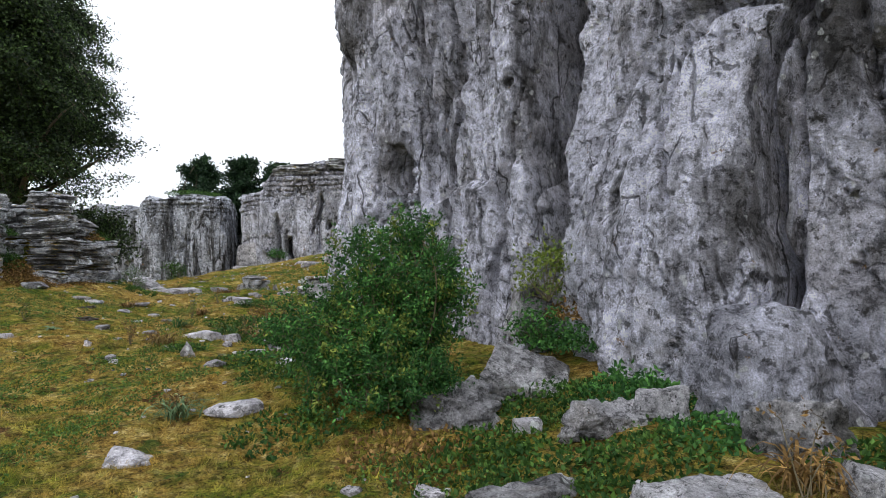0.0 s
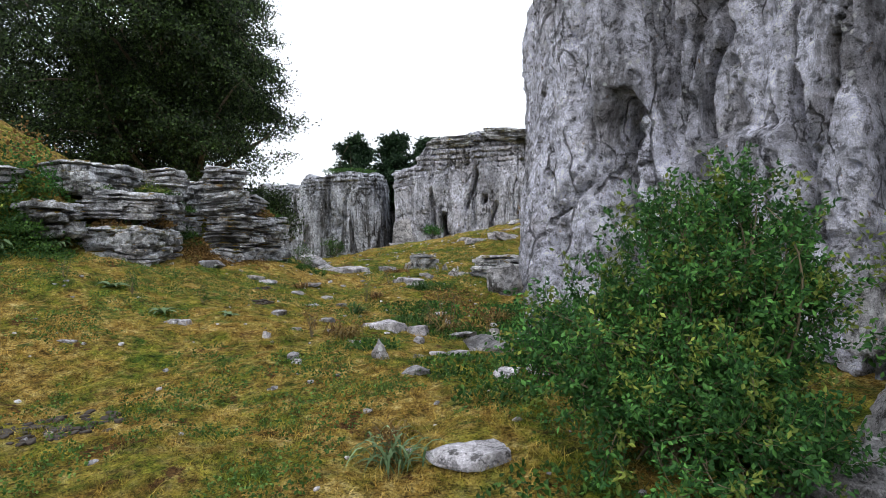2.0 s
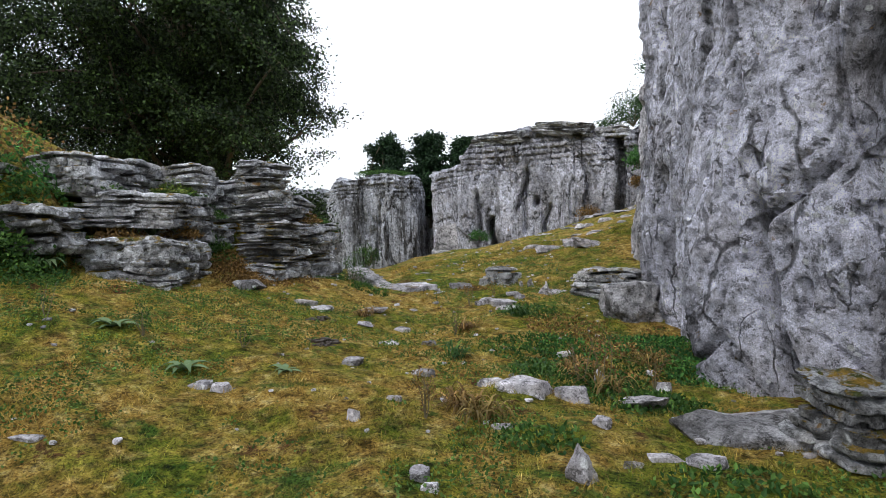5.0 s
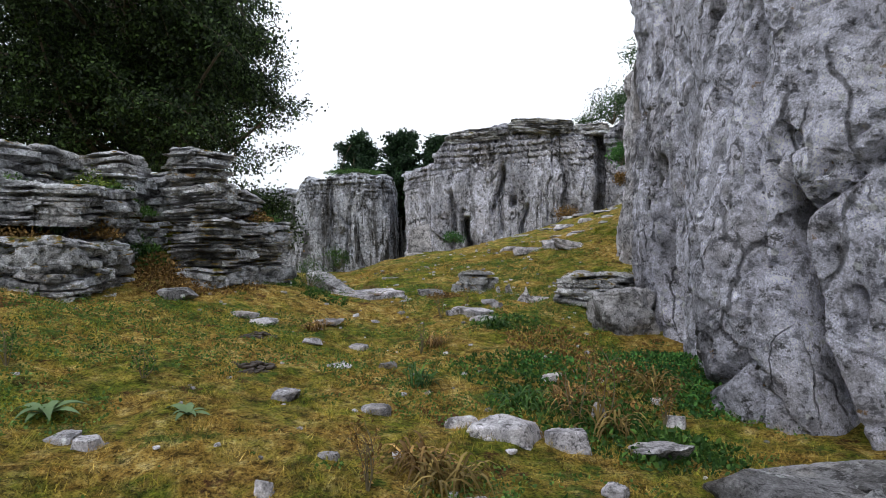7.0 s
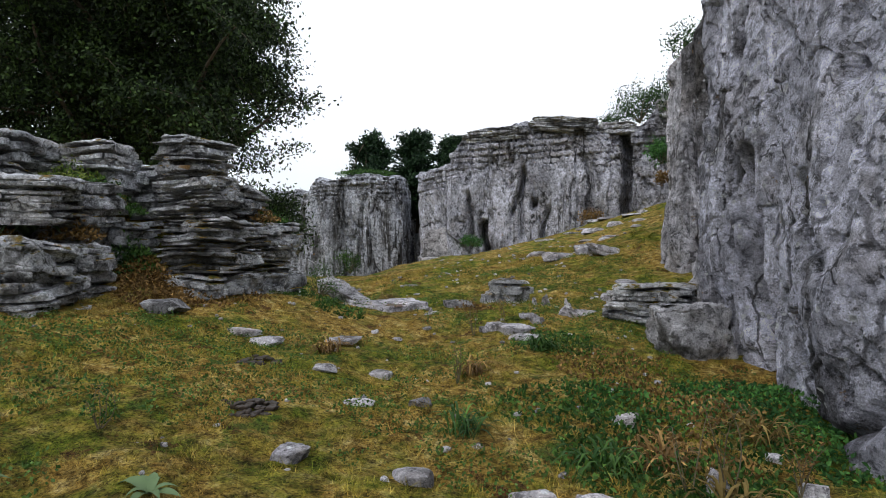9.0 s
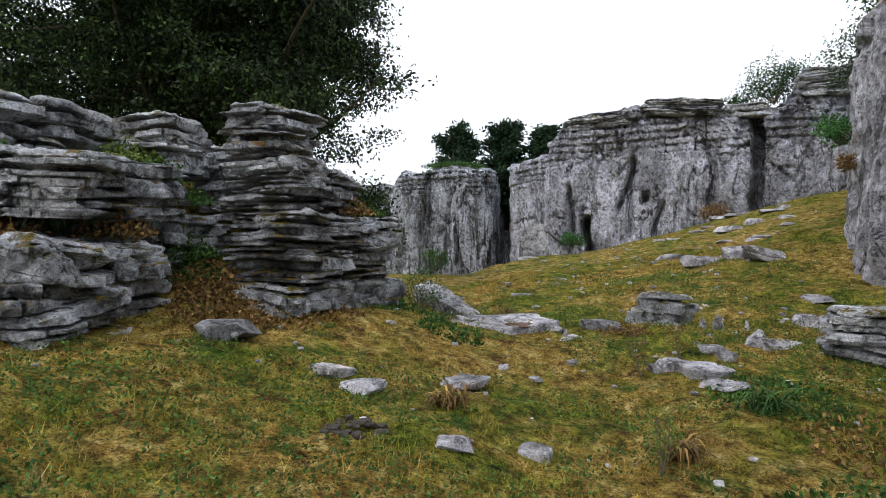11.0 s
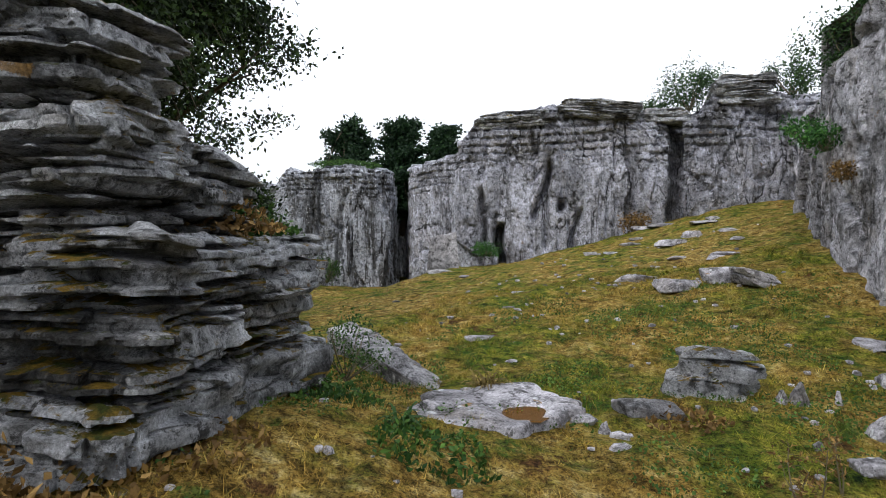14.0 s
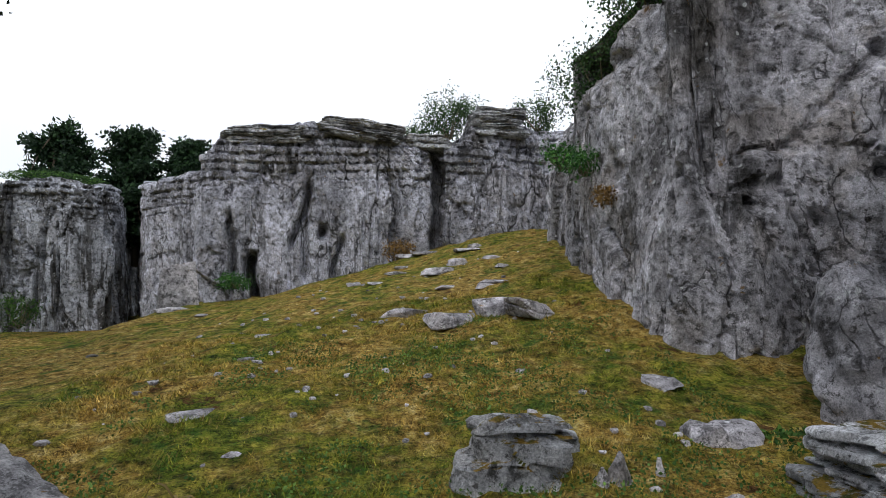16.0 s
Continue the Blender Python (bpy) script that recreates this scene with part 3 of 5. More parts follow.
# stones of the hollow and the path
stones("-4.37,6.81,0.10,0.11,c -4.26,7.28,0.15,0.09,r -5.08,8.20,0.24,0.13,r -4.36,8.28,0.25,0.14,r -5.22,9.39,0.34,0.06,f -5.71,9.87,0.26,0.11,r -5.36,10.22,0.30,0.11,r -4.74,9.55,0.22,0.10,r -3.72,8.27,0.34,0.15,r -3.37,7.99,0.42,0.17,b")
stones("-3.00,8.06,0.34,0.17,b -2.79,8.81,0.22,0.22,p -2.48,8.20,0.34,0.17,r -2.73,7.29,0.17,0.15,r -2.22,9.17,0.2,0.15,r -3.65,6.11,0.13,0.13,r -2.81,6.26,0.21,0.24,p -2.53,6.70,0.13,0.07,r -2.36,6.81,0.21,0.08,f -2.12,6.73,0.23,0.12,r -2.34,5.94,0.28,0.11,f")
stones("-1.56,5.97,0.24,0.12,f -4.26,11.93,0.44,0.09,f -3.25,10.01,0.25,0.13,r -4.22,12.70,0.22,0.10,r -4.78,12.26,0.18,0.14,r -3.75,13.44,0.32,0.20,r -6.84,10.32,0.30,0.14,r -6.55,10.28,0.34,0.15,r -6.00,5.76,0.18,0.05,f -5.82,7.01,0.23,0.08,r -3.38,7.04,0.17,0.05,f")
stones("-5.57,6.94,0.2,0.13,r -2.31,9.68,0.13,0.09,r -1.19,9.57,0.30,0.17,r -1.87,3.29,0.40,0.14,r -1.51,4.34,0.56,0.16,f 0.98,3.66,0.22,0.16,c -3.56,6.03,0.12,0.09,r -0.19,2.88,0.15,0.06,r 0.29,2.86,0.26,0.13,r")
# stones of the upper meadow
stones("-4.39,14.03,0.12,0.17,p -4.24,14.09,0.22,0.24,p -3.94,14.19,0.08,0.17,p -6.94,15.65,0.40,0.08,f -6.73,19.07,0.26,0.08,f -6.78,17.67,0.19,0.09,r -9.09,19.88,0.17,0.07,r -5.65,13.13,0.16,0.08,r -6.50,11.90,0.07,0.05,r")
stones("-5.50,12.21,0.15,0.06,r -5.71,11.72,0.15,0.04,f -6.16,11.00,0.45,0.10,r -4.68,12.29,0.28,0.19,r -4.41,12.15,0.50,0.16,f -5.98,11.71,0.11,0.07,r -4.86,19.01,0.64,0.18,f -4.36,18.00,0.78,0.28,r -3.78,18.22,0.56,0.40,r -3.14,20.16,0.60,0.10,f")
stones("-3.67,22.35,0.70,0.25,r -3.09,23.32,0.54,0.30,r -5.33,23.72,0.37,0.16,r -3.50,27.00,0.92,0.16,f -2.55,21.85,0.33,0.12,r -2.57,24.62,0.81,0.14,f -2.15,25.35,0.51,0.18,r -4.33,24.01,0.62,0.11,f -3.36,20.12,0.36,0.13,r -3.05,15.55,0.45,0.12,f")
stones("-3.30,14.59,0.37,0.26,r -3.04,14.57,0.43,0.22,r -3.89,13.55,0.35,0.26,p -3.60,13.58,0.22,0.05,f -3.51,14.87,0.09,0.08,r -4.32,12.77,0.30,0.13,r -4.45,13.24,0.07,0.11,r -5.67,12.86,0.16,0.05,f -5.86,13.28,0.18,0.10,r -5.74,13.20,0.11,0.12,p")
stones("-6.90,13.04,0.17,0.14,r -6.77,13.91,0.13,0.06,r -6.49,14.89,0.14,0.04,f -6.63,17.45,0.14,0.06,r -2.99,23.63,0.48,0.22,r -8.37,23.37,0.31,0.09,r -9.46,25.29,0.90,0.15,f -3.20,26.53,0.97,0.17,f -4.07,24.97,0.58,0.13,f -4.9,22.8,0.4,0.1,f -2.4,23.0,0.5,0.12,f -3.8,20.9,0.5,0.12,f")
stone(-5.42, 13.45, 0.55, 0.22, "r", 10, level=4, mat=ROCK_BOULDER, d=0.35, tilt=(-8, 6), label="low dark wedge of limestone in the turf")
stone(-3.34, 17.8, 1.05, 0.30, "f", 25, level=4, tilt=(6, 14), label="tilted bedded limestone slab on top of rubble", beds=0.1)
stone(-9.55, 26.4, 1.15, 1.5, "b", 10, level=4, d=0.5, label="pale upright rounded limestone boulder at the cliff foot", name="boulder", category="boulder", group="", grain=0.02)
stone(-7.66, 10.2, 0.42, 0.22, "r", 20, level=5, mat=ROCK_BOULDER, label="grey rounded limestone lump below the outcrop", group="")
# the squared block, the pool slab and the leaning slab of the meadow
stone(-7.72, 14.5, 2.25, 0.32, "b", -43, level=5, d=0.42, mat=ROCK_BOULDER, name="slab", label="long limestone slab lying aslant beside the outcrop", category="slab", group="", z=0.52, tilt=(10, 8.5), planes=3, grain=0.03, beds=0.08)


def pool_slab(x, y, lx, ly):
    a = np.linspace(0, 2 * np.pi, 64, endpoint=False)
    rim = 1 + 0.34 * fbm(np.stack([np.cos(a) * 1.3 + 3, np.sin(a) * 1.3, 0 * a], -1), 4, 4)
    e = thing("slab", (x, y, gz(x, y)), "flat limestone slab holding a brown rain pool", "slab")
    rr = np.concatenate([[0.0], np.linspace(0.08, 0.9, 18), [0.97, 1.0, 1.0]])
    A, R = np.meshgrid(a, rr, indexing="ij")
    K = np.meshgrid(rim, rr, indexing="ij")[0]
    X, Y = x + np.cos(A) * R * K * lx / 2, y + np.sin(A) * R * K * ly / 2
    p = np.stack([X, Y, 0 * X], -1).reshape(-1, 3)
    top = 0.085 + 0.02 * fbm(p * 2.5, 4, 6).reshape(X.shape)
    bowl = bump2(X, Y, x + 0.14, y - 0.20, 0.15, 0.16)
    Z = ground_z(np.full_like(X, x), np.full_like(X, y)) + top - 0.080 * bowl - 0.02 * smooth(0.93, 1, R)
    Z[:, -1] -= 0.22
    mesh_part("body", np.stack([X, Y, Z], -1), grid_faces(len(a), len(rr), True), ROCK_STONE, e, origin=(x, y, gz(x, y)))
    m, n, l, pr = material("brown_pool_water")
    pr.inputs["Base Color"].default_value = (0.10, 0.045, 0.008, 1)
    pr.inputs["Roughness"].default_value = 0.12
    pr.inputs["Specular IOR Level"].default_value = 0.12
    b = np.linspace(0, 2 * np.pi, 40, endpoint=False)
    wob = 1 + 0.35 * fbm(np.stack([np.cos(b), np.sin(b), 0 * b], -1) * 1.5, 3, 12)
    ring = np.stack([x + 0.14 + 0.17 * wob * np.cos(b), y - 0.20 + 0.19 * wob * np.sin(b), 0 * b + float(ground_z(x, y)) + 0.045], -1)
    mesh_part("pool", np.vstack([ring]), [list(range(40))], m, e, "shallow brown water", origin=(x, y, gz(x, y)))


pool_slab(-6.42, 13.42, 1.10, 1.10)


# ---- large boulders at the foot of the cliffs ----
def boulder(x, y, w, d, h, turn, label, seed, tilt=(0, 0), beds=0.0, level=5, z=None, mat=None, point=0.12, planes=4, grain=0.035):
    v, f = rock_shape(w, d, h * 1.3, level, seed, planes=planes, grain=grain, point=point, beds=beds)
    ob = mesh_part("boulder", v, f, mat or ROCK_BOULDER, label=label, category="boulder", smooth_faces=False)
    ob.location = (x, y, gz(x, y) - 0.15 * h if z is None else z)
    ob.rotation_euler = (radians(tilt[0]), radians(tilt[1]), radians(turn))
    return ob


boulder(-2.4, 12.35, 1.1, 0.85, 0.62, 20, "dark rounded limestone boulder in the hollow", 12, planes=9, grain=0.06)
boulder(-1.55, 14.75, 1.5, 1.2, 1.5, 30, "smooth leaning limestone boulder wedged between two cliffs", 13, tilt=(-16, 8), point=0.45, mat=ROCK_PALE, planes=8, grain=0.06)
boulder(-1.85, 7.55, 0.9, 0.7, 0.16, 5, "flat lavender-grey limestone slab set in the turf", 15, level=5, grain=0.012)
boulder(-0.95, 6.35, 0.9, 0.35, 0.36, 40, "long pale limestone block lying under the shrub", 16, tilt=(0, 12), level=4)
boulder(1.0, 4.75, 0.9, 0.6, 0.40, -18, "flat-faced limestone slab tipped against the cliff", 17, tilt=(22, 16), planes=1, grain=0.025, beds=0.16)
boulder(0.42, 4.15, 0.85, 0.55, 0.36, 8, "pitted dark limestone boulder under the shrub", 18, grain=0.10)
boulder(1.28, 5.9, 0.6, 0.5, 0.55, 15, "reddish-grey limestone block in the mossy recess", 19, z=0.55, level=4)
boulder(1.45, 3.35, 0.62, 0.4, 0.24, 10, "layered pitted limestone rock near the cliff foot", 20, beds=0.09, grain=0.08)
boulder(1.82, 3.35, 0.42, 0.3, 0.26, -8, "pale squared limestone rock near the cliff foot", 21, level=4)
boulder(2.62, 3.35, 1.25, 0.8, 0.95, 14, "pale wedge of limestone broken from the cliff", 22, point=0.35, mat=ROCK_CLIFF, planes=8, grain=0.06)
boulder(2.35, 2.65, 0.62, 0.45, 0.30, 0, "brown-grey broken limestone rock in the weeds", 23, grain=0.08)
boulder(1.62, 2.05, 0.75, 0.5, 0.18, 5, "low pink-grey limestone rock in the weeds", 24)
boulder(0.85, 2.55, 0.85, 0.32, 0.15, 24, "long low limestone slab bedded in the turf", 25, beds=0.06)
boulder(0.9, 2.2, 0.3, 0.22, 0.16, 40, "small wedge-shaped limestone rock in the turf", 26, level=4)
boulder(-1.15, 8.0, 1.0, 0.6, 0.14, -8, "low pale limestone slab at the cliff foot", 27, level=5, grain=0.015)
boulder(-1.45, 8.0, 1.3, 0.8, 0.16, 3, "broad dark flat limestone slab in the ground", 28, level=5, grain=0.012, planes=5)
boulder(2.35, 2.05, 0.35, 0.25, 0.14, 0, "small rounded limestone rock in the weeds", 29, level=4)


# ---- bedded outcrop ----
def bed(parent, cx, cy, lx, ly, z0, z1, turn, seed, tilt=0.0, dip=0.0, layer=0.075):
    """One massive limestone bed, split by thin black partings into uneven layers and by short upright joints."""
    rng = np.random.default_rng(seed)
    na = max(48, int((lx + ly) * 2 / 0.021))
    a = np.linspace(0, 2 * np.pi, 8 * na, endpoint=False)
    ex = 0.22
    fx, fy = np.sign(np.cos(a)) * np.abs(np.cos(a)) ** ex * lx / 2, np.sign(np.sin(a)) * np.abs(np.sin(a)) ** ex * ly / 2
    run = np.concatenate([[0], np.cumsum(np.hypot(np.diff(fx), np.diff(fy)))])
    at = np.linspace(0, run[-1], na, endpoint=False)
    ux, uy = np.interp(at, run, fx), np.interp(at, run, fy)
    h = z1 - z0
    nl = max(5, int(h / 0.011))
    t = np.linspace(0, 1, nl)
    off = rng.uniform(0, 50, 3)
    A, T = np.meshgrid(at, t, indexing="ij")
    UX, UY, UZ = ux[:, None] + 0 * T, uy[:, None] + 0 * T, 0 * A + T * h
    q = np.stack([UX, UY, UZ], -1).reshape(-1, 3) + off
    warp = fbm(q * np.array([1.1, 1.1, 0.6]), 3, seed % 61).reshape(T.shape)
    k = UZ / layer + 0.42 * warp + 0.8 * vnoise(np.stack([UZ.ravel() / layer * 0.6, 0 * UZ.ravel(), 0 * UZ.ravel()], -1) + off, seed % 43).reshape(T.shape)
    course = np.floor(k).astype(np.int64)
    zero = 0 * course
    length = 0.22 + 0.5 * _hash(course, zero, zero, seed)
    c = A / length + 9 * _hash(course, zero + 1, zero, seed)
    cell = np.floor(c).astype(np.int64)
    push = 0.11 * (_hash(course, cell, zero, seed + 3) - 0.6) + 0.06 * (_hash(course, zero, zero + 2, seed) - 0.5)
    parting = np.round(k)
    e = np.abs(k - parting) * layer
    open_ = smooth(-0.15, 0.35, vnoise(np.stack([UX.ravel() * 1.9, UY.ravel() * 1.9, parting.ravel() * 7.3], -1) + off, seed % 59).reshape(T.shape))
    wide = 0.005 + 0.019 * open_
    slot = (0.02 + 0.17 * open_) * np.clip(1 - e / wide, 0, 1) ** 0.5
    je = np.abs(c - np.round(c)) * length
    slot = np.maximum(slot, 0.07 * np.clip(1 - je / 0.014, 0, 1) * (_hash(course, np.round(c).astype(np.int64), zero + 5, seed) > 0.45))
    height, edge = facets(q * np.array([3.2, 3.2, 4.5]), seed % 71)
    rough_ = 0.07 * fbm(q * 1.3, 3, seed % 67) + 0.075 * height + 0.020 * fbm(q * 11, 3, seed % 53)
    out = rough_.reshape(T.shape) + push - slot
    out = out - 0.05 * np.clip(1 - T * h / 0.05, 0, 1) - 0.05 * np.clip(1 - (1 - T) * h / 0.05, 0, 1) ** 2
    r = np.maximum(np.hypot(UX, UY), 0.12)
    X, Y = UX * (1 + out / r), UY * (1 + out / r)
    wav = 0.035 * fbm(np.stack([UX, UY, 0 * UX], -1).reshape(-1, 3) * 1.6 + off, 3, seed % 53).reshape(X.shape)
    Z = z0 + UZ + wav * (0.4 + 0.6 * T)
    cap, zt = [], Z[:, -1]
    for u in (0.9, 0.78, 0.64, 0.5, 0.3, 0.0):
        bump = 0.045 * fbm(np.stack([ux * u, uy * u, 0 * at], -1) * 3.2 + off, 4, 3)
        cap.append(np.stack([X[:, -1] * u, Y[:, -1] * u, zt.mean() * (1 - u) + zt * u + (bump if u > 0 else 0 * bump)], -1))
    V = np.concatenate([np.stack([0 * at, 0 * at, 0 * at + z0], -1)[:, None], np.stack([X, Y, Z], -1), np.stack(cap, 1)], 1)
    V[..., 2] += np.tan(radians(tilt)) * V[..., 0] + np.tan(radians(dip)) * V[..., 1]
    c, s = math.cos(radians(turn)), math.sin(radians(turn))
    V = np.stack([cx + V[..., 0] * c - V[..., 1] * s, cy + V[..., 0] * s + V[..., 1] * c, V[..., 2]], -1)
    return mesh_part("bed", V, grid_faces(na, V.shape[1], True), ROCK_LAYER, parent, origin=(cx, cy, z0), smooth_faces=False)


def outcrop(label, cx, cy, lx, ly, z0, z1, turn, thick, seed, tilt=0.0, dip=0.0, shrink=0.0, wander=0.07, name="outcrop_block"):
    """A block of a few massive beds; thick: the usual thickness of the layers seen in its face."""
    rng = random.Random(seed)
    e = thing(name, (cx, cy, z0), label, "rock outcrop", "bedded outcrop blocks")
    n = max(1, round((z1 - z0) / 0.34))
    cuts = [z0 + (z1 - z0) * (k + (rng.uniform(-0.25, 0.25) if 0 < k < n else 0)) / n for k in range(n + 1)]
    ca, sa = math.cos(radians(turn)), math.sin(radians(turn))
    for k in range(n):
        grow = 1 - shrink * ((k + 0.5) / n - 0.5)
        halves = 2 if ly > 1.3 and rng.random() < 0.7 else 1
        cut = rng.uniform(0.38, 0.62)
        ends = [0.0, cut, 1.0] if halves == 2 else [0.0, 1.0]
        for i in range(halves):
            a0, a1 = ends[i], ends[i + 1]
            along = ((a0 + a1) / 2 - 0.5) * ly * grow
            push = rng.uniform(-wander, wander)
            bed(e, cx + push * ca - along * sa, cy + push * sa + along * ca, lx * grow * rng.uniform(0.92, 1.06), (a1 - a0) * ly * grow * (1.0 if halves > 1 else rng.uniform(0.94, 1.04)),
                cuts[k] - 0.03, cuts[k + 1], turn + rng.uniform(-5, 5), seed * 31 + k * 5 + i, tilt + rng.uniform(-1.5, 1.5), dip, min(0.6 * thick, 0.13) * rng.uniform(0.75, 1.2))
    return e


outcrop("leaning pile of grey limestone beds, undercut at its foot", -8.02, 12.05, 0.82, 1.9, 0.45, 1.15, 6, 0.26, 41, tilt=-3, shrink=-0.55)
outcrop("grey limestone beds topped with moss and dry fern", -8.06, 12.1, 0.88, 1.95, 1.13, 1.80, 6, 0.14, 42, tilt=-2)
outcrop("stack of thin dark-jointed limestone beds", -8.12, 11.47, 0.64, 0.74, 1.78, 2.33, 4, 0.11, 43, wander=0.04)
outcrop("rounded cap of finely bedded limestone on the stack", -8.13, 11.47, 0.58, 0.72, 2.32, 2.80, 10, 0.10, 44, shrink=0.12, wander=0.03)
outcrop("broken limestone beds behind the stack", -8.25, 12.3, 0.75, 0.65, 1.80, 2.25, 14, 0.15, 45)
outcrop("low front block of cracked grey limestone beds", -8.85, 9.75, 1.25, 1.45, 0.80, 1.58, 10, 0.17, 46, tilt=-3, shrink=0.15)
outcrop("overhanging limestone ledge above a dark hollow", -9.15, 10.15, 1.35, 1.5, 1.78, 2.24, 14, 0.16, 47, tilt=-2)
outcrop("dark recessed limestone beds between the ledges", -9.2, 10.75, 1.0, 1.6, 0.9, 1.80, 10, 0.2, 48)
outcrop("long pale limestone block along the top of the bank", -10.0, 10.05, 1.0, 1.9, 2.22, 2.78, 16, 0.30, 49)
outcrop("short pale limestone block at the top of the bank", -9.5, 11.4, 0.75, 0.75, 2.22, 2.80, 8, 0.4, 50)
outcrop("low pale limestone block behind tufted grass", -9.2, 12.2, 0.8, 0.7, 1.9, 2.62, 5, 0.3, 51)
outcrop("squared limestone block standing out of the weeds", -9.35, 8.55, 0.75, 0.75, 1.45, 2.02, 12, 0.2, 52)
outcrop("limestone ledge at the top of the grassy bank", -10.3, 8.35, 0.8, 0.9, 2.15, 2.58, 20, 0.17, 53)
outcrop("limestone ledges at the edge of the grassy bank", -10.4, 7.0, 0.9, 1.2, 2.10, 2.50, 20, 0.14, 54)
outcrop("low limestone block half hidden by weeds", -9.9, 7.0, 0.6, 0.8, 1.5, 1.95, 15, 0.2, 55)
outcrop("limestone beds on the grassy bank", -10.9, 5.2, 0.9, 1.3, 2.0, 2.55, 25, 0.15, 56)

outcrop("cracked layered limestone boulder beside the flat slabs", -0.95, 7.3, 1.0, 0.62, gz(-1.0, 7.3) - 0.12, gz(-1.0, 7.3) + 0.46, 18, 0.12, 57, tilt=-7, dip=4, name="layered_boulder")
outcrop("broad bedded limestone boulder against the cliff foot", -2.82, 13.4, 1.0, 0.9, gz(-2.95, 13.4) - 0.15, gz(-2.95, 13.4) + 0.42, -12, 0.13, 58, shrink=0.25, name="layered_boulder")
outcrop("squared bedded limestone block standing on the turf", -4.82, 14.25, 0.50, 0.36, gz(-4.82, 14.25) - 0.08, gz(-4.82, 14.25) + 0.36, -16, 0.3, 59, wander=0.0, tilt=-2, name="layered_boulder")

# overhanging thin beds on the rim of the end cliff
def rim_bed(x, y, lx, ly, z0, z1, turn, seed, tilt=0.0):
    e = thing("rim_slab", (x, y, z0), "thin overhanging limestone slab on the cliff rim", "rock slab", "slabs along the cliff rim")
    n = max(2, int((z1 - z0) / 0.16))
    for k in range(n):
        rng = random.Random(seed + k)
        bed(e, x + rng.uniform(-0.15, 0.15), y + rng.uniform(-0.1, 0.1), lx * rng.uniform(0.9, 1.05), ly, z0 + (z1 - z0) * k / n - 0.02, z0 + (z1 - z0) * (k + 1) / n, turn, seed + k, tilt)


rim_bed(-4.9, 28.7, 2.5, 1.6, 5.60, 6.12, 2, 300, tilt=-5)
rim_bed(-2.9, 29.0, 1.5, 1.4, 5.45, 5.85, -3, 310, tilt=-2)
rim_bed(-7.6, 28.9, 2.4, 1.6, 5.45, 5.95, 3, 320, tilt=3)
rim_bed(-0.6, 28.9, 1.6, 1.5, 5.90, 6.75, 0, 330)



# ---- plants ----
def tube(points, r0, r1, sides=6):
    p = np.asarray(points, float)
    d = np.gradient(p, axis=0)
    d /= np.linalg.norm(d, axis=1)[:, None] + 1e-9
    up = np.where(np.abs(d[:, 2:3]) > 0.9, np.array([[1.0, 0, 0]]), np.array([[0, 0, 1.0]]))
    u = np.cross(d, up)
    u /= np.linalg.norm(u, axis=1)[:, None] + 1e-9
    w = np.cross(d, u)
    a = np.linspace(0, 2 * np.pi, sides, endpoint=False)
    r = np.linspace(r0, r1, len(p))[:, None, None]
    v = p[:, None] + r * (np.cos(a)[None, :, None] * u[:, None] + np.sin(a)[None, :, None] * w[:, None])
    i, j = np.meshgrid(np.arange(len(p) - 1), np.arange(sides), indexing="ij")
    A, B = i * sides + j, i * sides + (j + 1) % sides
    return v.reshape(-1, 3), np.stack([A, B, B + sides, A + sides], -1).reshape(-1, 4)


def join(pieces):
    vs, fs, k = [], [], 0
    for v, f in pieces:
        vs.append(v)
        fs.append(np.asarray(f) + k)
        k += len(v)
    return np.vstack(vs), np.vstack(fs)


def leaves(p, length, width, rng, along=None, spread=1.0, droop=0.0):
    """Pointed leaves at the places p, each a folded blade of two faces."""
    n = len(p)
    d = rng.normal(size=(n, 3)) * spread
    if along is not None:
        d = d + along
    d[:, 2] -= droop
    d /= np.linalg.norm(d, axis=1)[:, None] + 1e-9
    s = np.cross(d, rng.normal(size=(n, 3)))
    s /= np.linalg.norm(s, axis=1)[:, None] + 1e-9
    nn = np.cross(s, d)
    L = (length * rng.uniform(0.6, 1.25, n))[:, None]
    W = (width * rng.uniform(0.7, 1.2, n))[:, None]
    v = np.stack([p, p + d * L * 0.5 + s * W * 0.5 + nn * W * 0.15, p + d * L, p + d * L * 0.5 - s * W * 0.5 + nn * W * 0.15], 1).reshape(-1, 3)
    i = np.arange(n)[:, None] * 4
    return v, np.hstack([i, i + 1, i + 2, i + 3])


def arc(a, b, sag, rng, n=8):
    u = np.linspace(0, 1, n)[:, None]
    a, b = np.asarray(a, float), np.asarray(b, float)
    side = rng.normal(size=3) * 0.08 * np.linalg.norm(b - a)
    return a + (b - a) * u + (np.array([0, 0, sag]) + side) * (4 * u * (1 - u))


